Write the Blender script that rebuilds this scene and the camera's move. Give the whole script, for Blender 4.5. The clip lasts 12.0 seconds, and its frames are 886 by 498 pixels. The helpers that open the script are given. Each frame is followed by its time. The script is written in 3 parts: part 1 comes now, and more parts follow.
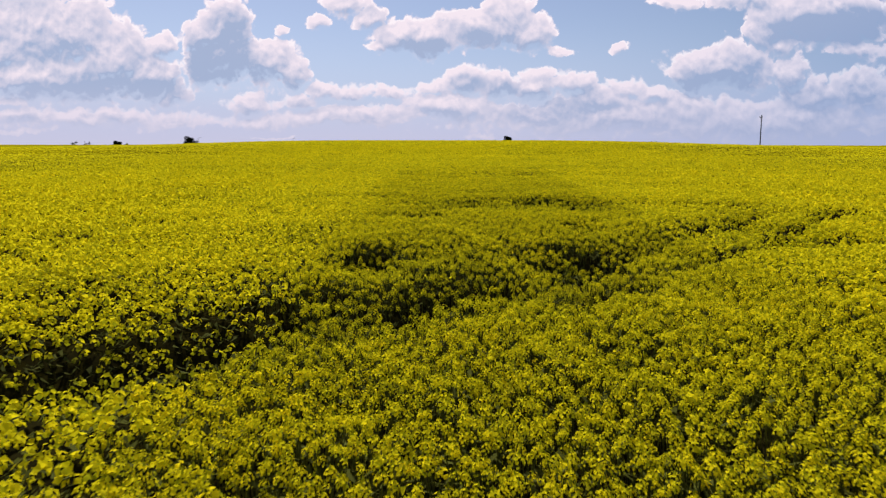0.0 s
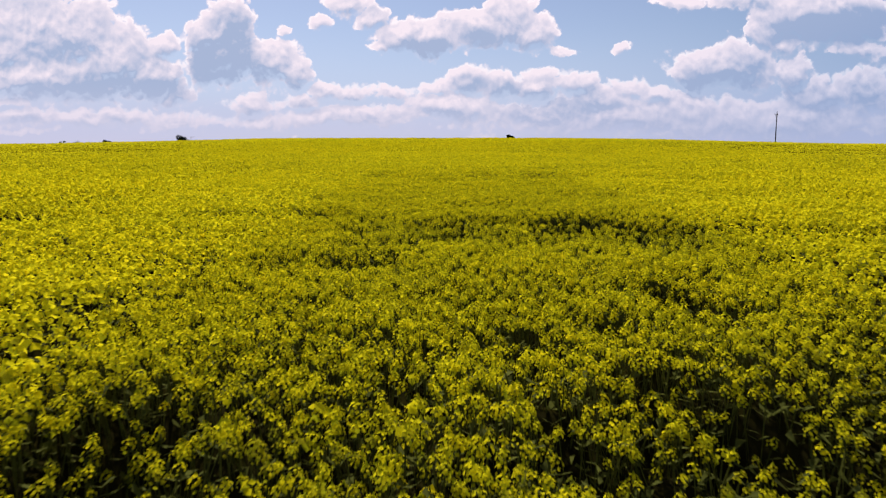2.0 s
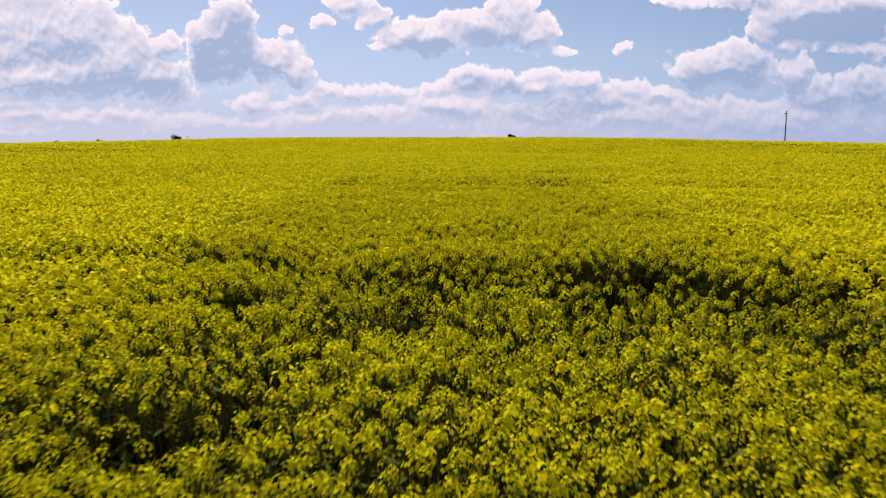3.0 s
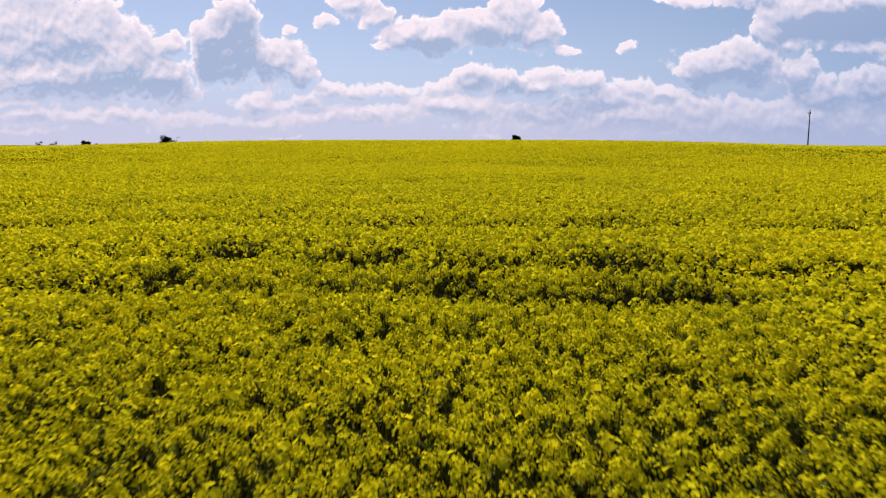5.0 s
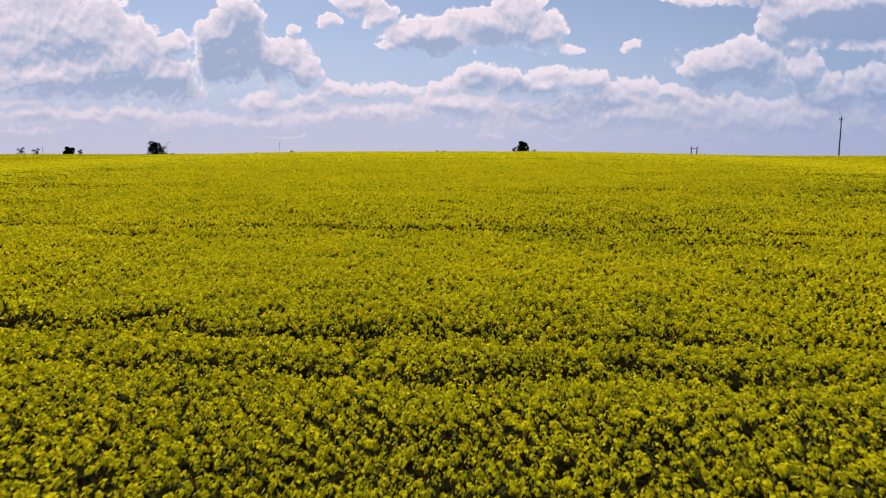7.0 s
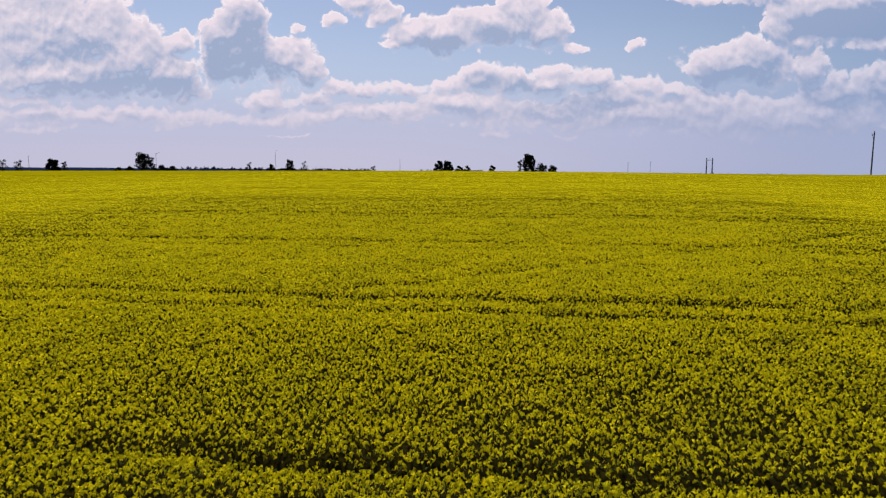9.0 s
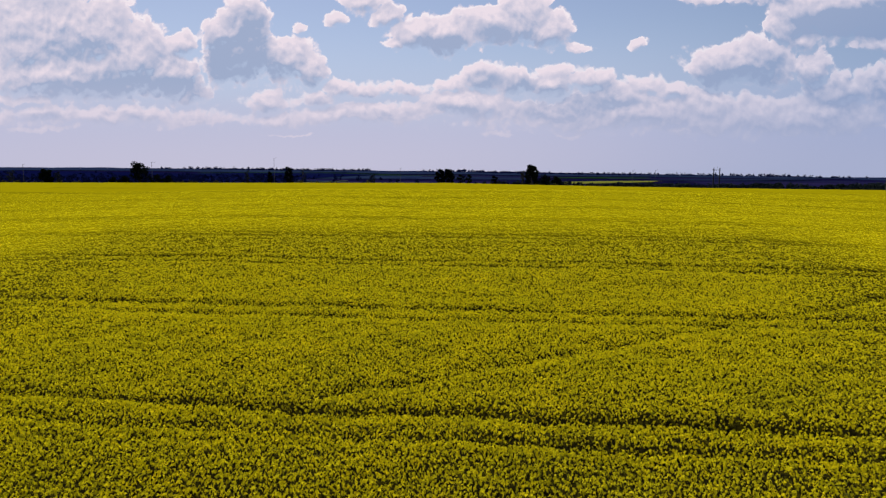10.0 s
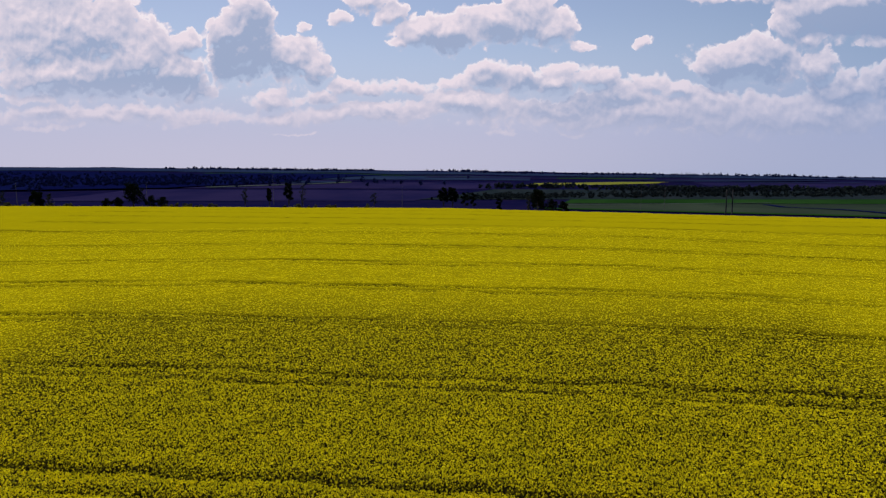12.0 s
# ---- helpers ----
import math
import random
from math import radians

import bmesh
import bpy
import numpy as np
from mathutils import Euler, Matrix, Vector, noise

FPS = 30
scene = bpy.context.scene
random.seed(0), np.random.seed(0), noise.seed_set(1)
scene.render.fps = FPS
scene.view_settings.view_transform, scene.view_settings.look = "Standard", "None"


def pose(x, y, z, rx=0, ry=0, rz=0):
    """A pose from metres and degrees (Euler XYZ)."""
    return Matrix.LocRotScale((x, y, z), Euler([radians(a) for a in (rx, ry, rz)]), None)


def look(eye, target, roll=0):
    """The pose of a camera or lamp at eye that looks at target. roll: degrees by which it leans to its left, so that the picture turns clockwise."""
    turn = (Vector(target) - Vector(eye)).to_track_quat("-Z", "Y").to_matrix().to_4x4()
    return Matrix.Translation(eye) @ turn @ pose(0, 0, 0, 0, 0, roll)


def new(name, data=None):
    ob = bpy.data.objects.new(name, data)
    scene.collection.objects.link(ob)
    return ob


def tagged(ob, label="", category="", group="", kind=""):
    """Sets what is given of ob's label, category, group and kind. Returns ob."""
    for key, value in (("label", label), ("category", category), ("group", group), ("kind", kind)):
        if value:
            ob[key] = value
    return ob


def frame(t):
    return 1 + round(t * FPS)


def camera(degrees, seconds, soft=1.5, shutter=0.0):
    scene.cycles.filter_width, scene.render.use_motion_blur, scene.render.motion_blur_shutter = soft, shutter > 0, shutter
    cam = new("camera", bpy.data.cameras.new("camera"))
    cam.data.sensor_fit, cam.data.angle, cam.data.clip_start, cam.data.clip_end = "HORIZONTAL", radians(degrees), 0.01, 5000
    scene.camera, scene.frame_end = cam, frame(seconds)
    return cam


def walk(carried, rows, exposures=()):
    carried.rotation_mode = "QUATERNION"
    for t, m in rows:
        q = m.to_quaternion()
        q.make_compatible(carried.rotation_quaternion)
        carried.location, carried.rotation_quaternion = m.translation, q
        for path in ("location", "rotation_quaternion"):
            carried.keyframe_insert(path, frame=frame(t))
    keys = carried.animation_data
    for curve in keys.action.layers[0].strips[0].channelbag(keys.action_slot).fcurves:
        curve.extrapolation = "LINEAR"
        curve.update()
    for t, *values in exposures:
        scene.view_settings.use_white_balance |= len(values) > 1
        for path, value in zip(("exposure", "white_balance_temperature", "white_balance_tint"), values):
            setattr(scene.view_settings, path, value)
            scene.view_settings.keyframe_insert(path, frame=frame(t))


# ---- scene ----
cam = camera(70, 12.0, soft=1.3, shutter=0.13)
walk(cam, [
    (0.0, pose(-0.000, 0.000, -0.000, 82.974, 0, 0.000)),
    (0.5, pose(0.167, 1.491, 0.006, 82.979, 0, 0.040)),
    (1.0, pose(0.295, 3.137, -0.012, 82.981, 0, 0.086)),
    (1.5, pose(0.405, 4.898, 0.004, 82.981, 0, 0.137)),
    (2.0, pose(0.534, 6.774, 0.023, 82.978, 0, 0.193)),
    (2.5, pose(0.698, 8.758, 0.086, 82.973, 0, 0.254)),
    (3.0, pose(0.905, 10.793, 0.161, 82.966, 0, 0.318)),
    (3.5, pose(1.091, 12.826, 0.227, 82.957, 0, 0.387)),
    (4.0, pose(1.270, 14.906, 0.346, 82.946, 0, 0.460)),
    (4.5, pose(1.408, 17.084, 0.595, 82.933, 0, 0.536)),
    (5.0, pose(1.506, 19.375, 0.956, 82.919, 0, 0.614)),
    (5.5, pose(1.578, 21.761, 1.387, 82.903, 0, 0.696)),
    (6.0, pose(1.644, 24.193, 1.885, 82.886, 0, 0.780)),
    (6.5, pose(1.725, 26.627, 2.501, 82.867, 0, 0.866)),
    (7.0, pose(1.810, 29.048, 3.186, 82.848, 0, 0.954)),
    (7.5, pose(1.922, 31.437, 3.911, 82.827, 0, 1.044)),
    (8.0, pose(2.050, 33.758, 4.712, 82.806, 0, 1.134)),
    (8.5, pose(2.176, 35.978, 5.646, 82.784, 0, 1.226)),
    (9.0, pose(2.287, 38.081, 6.759, 82.761, 0, 1.318)),
    (9.5, pose(2.391, 40.067, 8.052, 82.737, 0, 1.410)),
    (10.0, pose(2.466, 41.929, 9.422, 82.714, 0, 1.503)),
    (10.5, pose(2.508, 43.658, 10.788, 82.690, 0, 1.595)),
    (11.0, pose(2.523, 45.256, 12.172, 82.666, 0, 1.686)),
    (11.5, pose(2.549, 46.705, 13.573, 82.642, 0, 1.777)),
    (12.0, pose(2.596, 48.000, 14.969, 82.619, 0, 1.866)),
], ((0.0, 0.03), (3.0, 0.09), (5.5, 0.08), (7.0, -0.06), (9.0, -0.10), (12.0, -0.14)))

# ---- sky, sun ----
SUN_AZIMUTH, SUN_HEIGHT = radians(-22), radians(52)   # ahead of the camera, a little to its left
TILT = radians(7.02)

world = bpy.data.worlds.new("sky")
scene.world = world
world.use_nodes = True


class Nodes:
    """Short calls for shader nodes."""

    def __init__(self, tree):
        self.tree = tree

    def add(self, kind):
        return self.tree.nodes.new(kind)

    def put(self, socket, value):
        if isinstance(value, bpy.types.NodeSocket):
            self.tree.links.new(value, socket)
        elif value is not None:
            socket.default_value = value

    def math(self, op, a, b=None, c=None, clamp=False):
        node = self.add("ShaderNodeMath")
        node.operation, node.use_clamp = op, clamp
        for socket, value in zip(node.inputs, (a, b, c)):
            self.put(socket, value)
        return node.outputs[0]

    def vec(self, op, a, b=None, scale=None):
        node = self.add("ShaderNodeVectorMath")
        node.operation = op
        self.put(node.inputs[0], a)
        self.put(node.inputs[1], b)
        if scale is not None:
            self.put(node.inputs["Scale"], scale)
        return node.outputs["Value"] if op in ("LENGTH", "DOT_PRODUCT") else node.outputs["Vector"]

    def ramp(self, value, lo, hi, a=0.0, b=1.0):
        node = self.add("ShaderNodeMapRange")
        node.interpolation_type = "SMOOTHSTEP"
        for socket, v in zip(node.inputs, (value, lo, hi, a, b)):
            self.put(socket, v)
        return node.outputs[0]

    def mix(self, f, a, b, blend="MIX"):
        node = self.add("ShaderNodeMix")
        node.data_type, node.blend_type = "RGBA", blend
        self.put(node.inputs[0], f)
        self.put(node.inputs[6], a)
        self.put(node.inputs[7], b)
        return node.outputs[2]

    def noise(self, where, scale, detail=3.0, rough=0.55, out=0):
        node = self.add("ShaderNodeTexNoise")
        self.put(node.inputs["Vector"], where)
        self.put(node.inputs["Scale"], scale)
        self.put(node.inputs["Detail"], detail)
        self.put(node.inputs["Roughness"], rough)
        return node.outputs[out]


# Heaps of cumulus ahead: middle and half size of each puff, in thousandths of the focal length, from the picture's axis.
CUMULUS_A = (
    (-671, 340, 116, 85), (-591, 345, 89, 59), (-515, 304, 80, 59), (-466, 278, 62, 49), (-636, 269, 152, 46), (-426, 246, 37, 21), (-446, 324, 30, 25), (-346, 354, 41, 52),
    (-346, 303, 75, 52), (-280, 294, 55, 43), (-237, 281, 25, 30), (-379, 342, 32, 30), (-198, 358, 21, 18), (-256, 340, 12, 12), (-698, 237, 80, 14),
)
CUMULUS_B = (
    (596, 338, 80, 21), (525, 322, 45, 23),
    (-154, 389, 34, 21), (-109, 367, 41, 21), (-69, 340, 52, 29), (-20, 331, 71, 29), (52, 345, 62, 39), (105, 367, 45, 46), (146, 338, 36, 34), (179, 312, 25, 11),
    (-100, 321, 21, 16), (279, 320, 16, 9), (378, 388, 45, 13), (480, 394, 80, 23), (538, 362, 71, 43), (614, 362, 116, 52), (503, 338, 41, 32),
)
CUMULUS_C = (
    (454, 287, 86, 41), (407, 279, 52, 37), (371, 276, 21, 16), (547, 279, 46, 29), (596, 244, 62, 29), (654, 312, 71, 16), (666, 246, 45, 45), (-189, 253, 36, 20),
    (-145, 246, 49, 18), (-82, 246, 40, 16), (-225, 237, 36, 16), (-305, 228, 54, 20), (-15, 260, 32, 20), (34, 267, 45, 25), (89, 263, 50, 27),
)
CUMULUS_D = (
    (143, 260, 41, 29), (205, 260, 41, 23), (244, 231, 80, 32), (293, 254, 40, 20), (333, 244, 36, 23), (168, 215, 107, 27), (378, 220, 80, 34), (462, 211, 89, 27),
    (570, 211, 89, 29), (7, 224, 80, 30),
)
# Long flat heaps low over the horizon.
LOW = (
    (302, 203, 384, 30), (-154, 210, 232, 20), (-564, 204, 286, 18), (525, 201, 232, 32),
    (-100, 217, 107, 18), (-671, 213, 98, 15), (-520, 210, 98, 15), (-426, 201, 107, 11), (-296, 203, 80, 14), (-171, 204, 98, 12), (-671, 187, 89, 6), (-51, 204, 89, 12),
    (177, 179, 45, 6), (512, 183, 116, 9), (61, 179, 36, 4), (346, 183, 80, 5), (-270, 179, 54, 3), (650, 184, 71, 8),
)
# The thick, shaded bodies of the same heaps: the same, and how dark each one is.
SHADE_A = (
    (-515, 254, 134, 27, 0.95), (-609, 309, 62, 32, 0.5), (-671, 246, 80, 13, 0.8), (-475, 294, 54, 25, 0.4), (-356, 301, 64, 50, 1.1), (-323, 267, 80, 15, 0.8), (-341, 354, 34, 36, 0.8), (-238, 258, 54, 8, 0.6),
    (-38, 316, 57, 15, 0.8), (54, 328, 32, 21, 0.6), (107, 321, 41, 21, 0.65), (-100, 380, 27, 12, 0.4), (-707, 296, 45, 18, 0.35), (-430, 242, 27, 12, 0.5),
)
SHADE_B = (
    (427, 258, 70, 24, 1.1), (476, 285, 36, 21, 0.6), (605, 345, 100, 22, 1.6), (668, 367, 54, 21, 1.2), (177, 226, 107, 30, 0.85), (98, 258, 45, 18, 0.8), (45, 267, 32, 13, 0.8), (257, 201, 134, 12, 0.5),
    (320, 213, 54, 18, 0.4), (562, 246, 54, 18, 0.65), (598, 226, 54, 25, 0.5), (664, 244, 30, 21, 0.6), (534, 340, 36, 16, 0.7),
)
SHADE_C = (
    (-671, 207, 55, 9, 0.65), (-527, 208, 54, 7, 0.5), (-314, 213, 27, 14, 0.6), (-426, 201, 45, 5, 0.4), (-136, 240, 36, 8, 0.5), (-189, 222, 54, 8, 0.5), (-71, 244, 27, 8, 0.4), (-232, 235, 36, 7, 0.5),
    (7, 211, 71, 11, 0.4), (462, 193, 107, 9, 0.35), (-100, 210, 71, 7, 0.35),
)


def cloud_group():
    """A node group: how thick the clouds stand at a point of the picture plane, and how deep in shade."""
    tree = bpy.data.node_groups.new("clouds", "ShaderNodeTree")
    tree.interface.new_socket("Where", in_out="INPUT", socket_type="NodeSocketVector")
    tree.interface.new_socket("Thick", in_out="OUTPUT", socket_type="NodeSocketFloat")
    tree.interface.new_socket("Shade", in_out="OUTPUT", socket_type="NodeSocketFloat")
    n = Nodes(tree)
    where = n.add("NodeGroupInput").outputs[0]

    def wander(scale, detail, rough, reach):
        return n.vec("SCALE", n.vec("SUBTRACT", n.noise(where, scale, detail, rough, 1), (0.5, 0.5, 0.5)), scale=reach)

    soft = n.vec("ADD", where, wander(11.0, 2.0, 0.5, 0.040))
    bent = n.vec("ADD", soft, wander(42.0, 3.0, 0.55, 0.024))
    thick = None
    for x, y, rx, ry in CUMULUS_A + CUMULUS_B + CUMULUS_C + CUMULUS_D + LOW:
        off = n.vec("MULTIPLY", n.vec("SUBTRACT", bent, (x / 1000, y / 1000, 0)), (930 / rx, 930 / ry, 0))
        one = n.math("MULTIPLY", n.math("SUBTRACT", 1.0, n.vec("LENGTH", off)), min(1.0, max(0.6, ry / 30)))
        thick = one if thick is None else n.math("SMOOTH_MAX", thick, one, 0.10)
    shade = None
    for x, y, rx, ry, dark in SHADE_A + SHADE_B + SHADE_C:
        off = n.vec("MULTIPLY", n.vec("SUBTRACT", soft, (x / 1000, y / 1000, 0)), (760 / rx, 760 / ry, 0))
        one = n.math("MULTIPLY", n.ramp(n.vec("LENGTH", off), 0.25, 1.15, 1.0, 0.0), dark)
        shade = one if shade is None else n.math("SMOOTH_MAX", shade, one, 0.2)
    grain = None
    for scale, gain in ((17.0, 0.28), (36.0, 0.32), (80.0, 0.26)):
        puffs = n.add("ShaderNodeTexVoronoi")
        n.put(puffs.inputs["Vector"], bent)
        n.put(puffs.inputs["Scale"], scale)
        one = n.math("MULTIPLY", n.math("SUBTRACT", 0.42, puffs.outputs["Distance"]), gain)
        grain = one if grain is None else n.math("ADD", grain, one)
    fluff = n.math("MULTIPLY", n.math("SUBTRACT", n.noise(where, 70.0, 5.0, 0.62), 0.5), 0.16)
    end = n.add("NodeGroupOutput")
    n.put(end.inputs[0], n.math("ADD", n.math("ADD", thick, 0.05), n.math("ADD", grain, fluff)))
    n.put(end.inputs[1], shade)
    return tree


def build_sky():
    tree = world.node_tree
    tree.nodes.clear()
    n = Nodes(tree)
    ray = n.add("ShaderNodeTexCoord").outputs["Generated"]
    turn = n.add("ShaderNodeVectorRotate")
    turn.rotation_type = "X_AXIS"
    n.put(turn.inputs["Vector"], ray)
    n.put(turn.inputs["Angle"], TILT)
    parts = n.add("ShaderNodeSeparateXYZ")
    n.put(parts.inputs[0], turn.outputs[0])
    deep = n.math("MAXIMUM", parts.outputs[1], 0.12)
    flat = n.add("ShaderNodeCombineXYZ")
    n.put(flat.inputs[0], n.math("DIVIDE", parts.outputs[0], deep))
    n.put(flat.inputs[1], n.math("DIVIDE", parts.outputs[2], deep))
    where = flat.outputs[0]
    group = cloud_group()

    def clouds(at):
        node = n.add("ShaderNodeGroup")
        node.node_tree = group
        n.put(node.inputs[0], at)
        return node.outputs

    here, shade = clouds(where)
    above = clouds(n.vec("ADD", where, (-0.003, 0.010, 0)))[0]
    ahead = n.ramp(parts.outputs[1], 0.25, 0.5)
    # The rest of the sky: scattered heaps of the same kind.
    high = n.math("SUBTRACT", n.noise(n.vec("MULTIPLY", ray, (1, 1, 2.2)), 2.6, 7.0, 0.58), 0.52)
    height = n.add("ShaderNodeSeparateXYZ")
    n.put(height.inputs[0], ray)
    low = n.ramp(height.outputs[2], 0.02, 0.22, 0.34, 0.08)      # softer edges low over the horizon
    cover = n.math("ADD", n.math("MULTIPLY", n.ramp(here, -0.05, n.math("MULTIPLY_ADD", n.math("MAXIMUM", n.math("SUBTRACT", above, here), 0.0), 1.6, low)), ahead),
                   n.math("MULTIPLY", n.ramp(high, 0.0, 0.08), n.math("SUBTRACT", 1.0, ahead)))
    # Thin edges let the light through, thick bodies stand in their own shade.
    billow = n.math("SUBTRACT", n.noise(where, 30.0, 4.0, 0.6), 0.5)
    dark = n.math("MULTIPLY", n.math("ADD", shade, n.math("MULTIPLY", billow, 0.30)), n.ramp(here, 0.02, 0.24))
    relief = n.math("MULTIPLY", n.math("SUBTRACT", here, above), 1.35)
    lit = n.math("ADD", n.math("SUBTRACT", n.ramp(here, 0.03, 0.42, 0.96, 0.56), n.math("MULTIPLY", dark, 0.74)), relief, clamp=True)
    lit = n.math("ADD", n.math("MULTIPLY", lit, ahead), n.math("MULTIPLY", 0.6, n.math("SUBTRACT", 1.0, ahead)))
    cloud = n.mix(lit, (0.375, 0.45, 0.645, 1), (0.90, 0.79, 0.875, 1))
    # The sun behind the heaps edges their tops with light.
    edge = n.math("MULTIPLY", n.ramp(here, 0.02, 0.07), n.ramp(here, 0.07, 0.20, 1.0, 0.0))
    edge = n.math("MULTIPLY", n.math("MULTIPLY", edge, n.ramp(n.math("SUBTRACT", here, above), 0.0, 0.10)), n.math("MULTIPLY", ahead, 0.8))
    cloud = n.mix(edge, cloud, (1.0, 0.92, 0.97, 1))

    sky = n.add("ShaderNodeTexSky")
    sky.sky_type, sky.sun_disc = "NISHITA", False
    sky.sun_elevation, sky.sun_rotation = SUN_HEIGHT, SUN_AZIMUTH
    sky.air_density, sky.dust_density, sky.ozone_density = 1.0, 0.6, 1.2
    clear = n.mix(1.0, sky.outputs[0], (0.097, 0.089, 0.094, 1), "MULTIPLY")
    up = n.add("ShaderNodeSeparateXYZ")
    n.put(up.inputs[0], ray)
    haze = n.ramp(up.outputs[2], 0.0, 0.135, 0.97, 0.0)
    clear = n.mix(n.ramp(up.outputs[2], 0.02, 0.22, 1.0, 0.0), clear, (0.46, 0.52, 0.76, 1))
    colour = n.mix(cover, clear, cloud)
    colour = n.mix(haze, colour, (0.60, 0.58, 0.74, 1))
    # Brighter round the sun, bluer and duller away from it.
    sunward = n.vec("DOT_PRODUCT", ray, (math.sin(SUN_AZIMUTH) * math.cos(SUN_HEIGHT), math.cos(SUN_AZIMUTH) * math.cos(SUN_HEIGHT), math.sin(SUN_HEIGHT)))
    colour = n.mix(1.0, colour, n.mix(n.ramp(sunward, 0.36, 0.66), (0.70, 0.80, 0.90, 1), (1.0, 1.0, 1.0, 1)), "MULTIPLY")
    back = n.add("ShaderNodeBackground")
    n.put(back.inputs["Color"], colour)
    n.put(back.inputs["Strength"], 1.0)
    n.tree.links.new(back.outputs[0], n.add("ShaderNodeOutputWorld").inputs[0])


build_sky()
sun = new("sun", bpy.data.lights.new("sun", "SUN"))
sun.data.energy, sun.data.angle, sun.data.color = 5.0, radians(0.6), (1.0, 0.95, 0.86)
sun.matrix_world = look((0, 0, 0), (-math.sin(SUN_AZIMUTH) * math.cos(SUN_HEIGHT), -math.cos(SUN_AZIMUTH) * math.cos(SUN_HEIGHT), -math.sin(SUN_HEIGHT)))
sun.location = (0, 0, 300)
scene.view_settings.exposure = 0.0


# ---- materials ----
def material(name):
    m = bpy.data.materials.new(name)
    m.use_nodes = True
    m.node_tree.nodes.clear()
    n = Nodes(m.node_tree)
    return m, n


def surface(n, colour, rough=0.7, translucent=0.0, bump=None, strength=0.5, distance=0.05, spec=0.3):
    """Principled, with some light let through for thin leaves and petals."""
    p = n.add("ShaderNodeBsdfPrincipled")
    n.put(p.inputs["Base Color"], colour)
    n.put(p.inputs["Roughness"], rough)
    n.put(p.inputs["Specular IOR Level"], spec)
    out = p.outputs[0]
    if bump is not None:
        b = n.add("ShaderNodeBump")
        n.put(b.inputs["Height"], bump)
        n.put(b.inputs["Strength"], strength)
        n.put(b.inputs["Distance"], distance)
        n.put(p.inputs["Normal"], b.outputs[0])
    if translucent:
        t = n.add("ShaderNodeBsdfTranslucent")
        n.put(t.inputs["Color"], colour)
        mix = n.add("ShaderNodeMixShader")
        n.put(mix.inputs[0], translucent)
        n.tree.links.new(out, mix.inputs[1])
        n.tree.links.new(t.outputs[0], mix.inputs[2])
        out = mix.outputs[0]
    n.tree.links.new(out, n.add("ShaderNodeOutputMaterial").inputs[0])


def tone(n, *stops):
    """A colour from the plant's 'tone' attribute, lowered for shade in tracks and hollows."""
    attr = n.add("ShaderNodeAttribute")
    attr.attribute_name = "tone"
    ramp = n.add("ShaderNodeValToRGB")
    for element, (at, colour) in zip([ramp.color_ramp.elements[0], ramp.color_ramp.elements[1]], (stops[0], stops[-1])):
        element.position, element.color = at, (*colour, 1)
    for at, colour in stops[1:-1]:
        ramp.color_ramp.elements.new(at).color = (*colour, 1)
    n.put(ramp.inputs[0], attr.outputs["Fac"])
    return ramp.outputs[0]


def place(n):
    return n.add("ShaderNodeNewGeometry").outputs["Position"]


m_petal, n = material("rape_petals")
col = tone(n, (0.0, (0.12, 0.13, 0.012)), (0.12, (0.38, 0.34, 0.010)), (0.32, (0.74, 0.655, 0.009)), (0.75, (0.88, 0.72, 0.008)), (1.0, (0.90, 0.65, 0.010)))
col = n.mix(n.ramp(n.noise(place(n), 0.23, 2.0), 0.38, 0.66, 0.0, 0.3), col, (0.67, 0.60, 0.008, 1))
each = n.add("ShaderNodeNewGeometry").outputs["Random Per Island"]
col = n.mix(1.0, col, n.mix(each, (0.80, 0.81, 0.8, 1), (1.14, 1.12, 1.6, 1)), "MULTIPLY")
surface(n, col, 1.0, 0.5, spec=0.0)

m_bud, n = material("rape_buds")
surface(n, n.mix(n.noise(place(n), 30.0), (0.34, 0.36, 0.010, 1), (0.52, 0.49, 0.012, 1)), 0.9, 0.4, spec=0.05)

m_stem, n = material("rape_leaves")
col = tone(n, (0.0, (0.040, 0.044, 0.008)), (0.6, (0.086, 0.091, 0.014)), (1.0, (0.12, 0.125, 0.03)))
surface(n, col, 0.9, 0.1, spec=0.05)

m_shaded_canopy, n = material("shaded_rape_canopy")
pos = place(n)
cells = n.add("ShaderNodeTexVoronoi")
n.put(cells.inputs["Vector"], pos)
n.put(cells.inputs["Scale"], 7.0)
attr = n.add("ShaderNodeAttribute")
attr.attribute_name = "bloom"
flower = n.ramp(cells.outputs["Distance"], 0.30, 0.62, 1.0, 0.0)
# Specks and a dimmed yellow carry the shade between flower heads.
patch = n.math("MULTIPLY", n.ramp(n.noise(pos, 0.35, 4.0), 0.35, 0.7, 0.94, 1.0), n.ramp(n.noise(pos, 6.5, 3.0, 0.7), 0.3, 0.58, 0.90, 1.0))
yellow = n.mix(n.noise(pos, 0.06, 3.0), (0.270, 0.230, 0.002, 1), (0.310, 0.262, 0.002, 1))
# Near-black rather than leaf green: shade below the flowers, put in as colour.
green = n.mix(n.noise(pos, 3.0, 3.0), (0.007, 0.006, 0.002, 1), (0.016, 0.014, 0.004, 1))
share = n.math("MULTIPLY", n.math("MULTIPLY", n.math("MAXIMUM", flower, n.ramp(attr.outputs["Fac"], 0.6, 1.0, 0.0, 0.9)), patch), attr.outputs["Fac"])
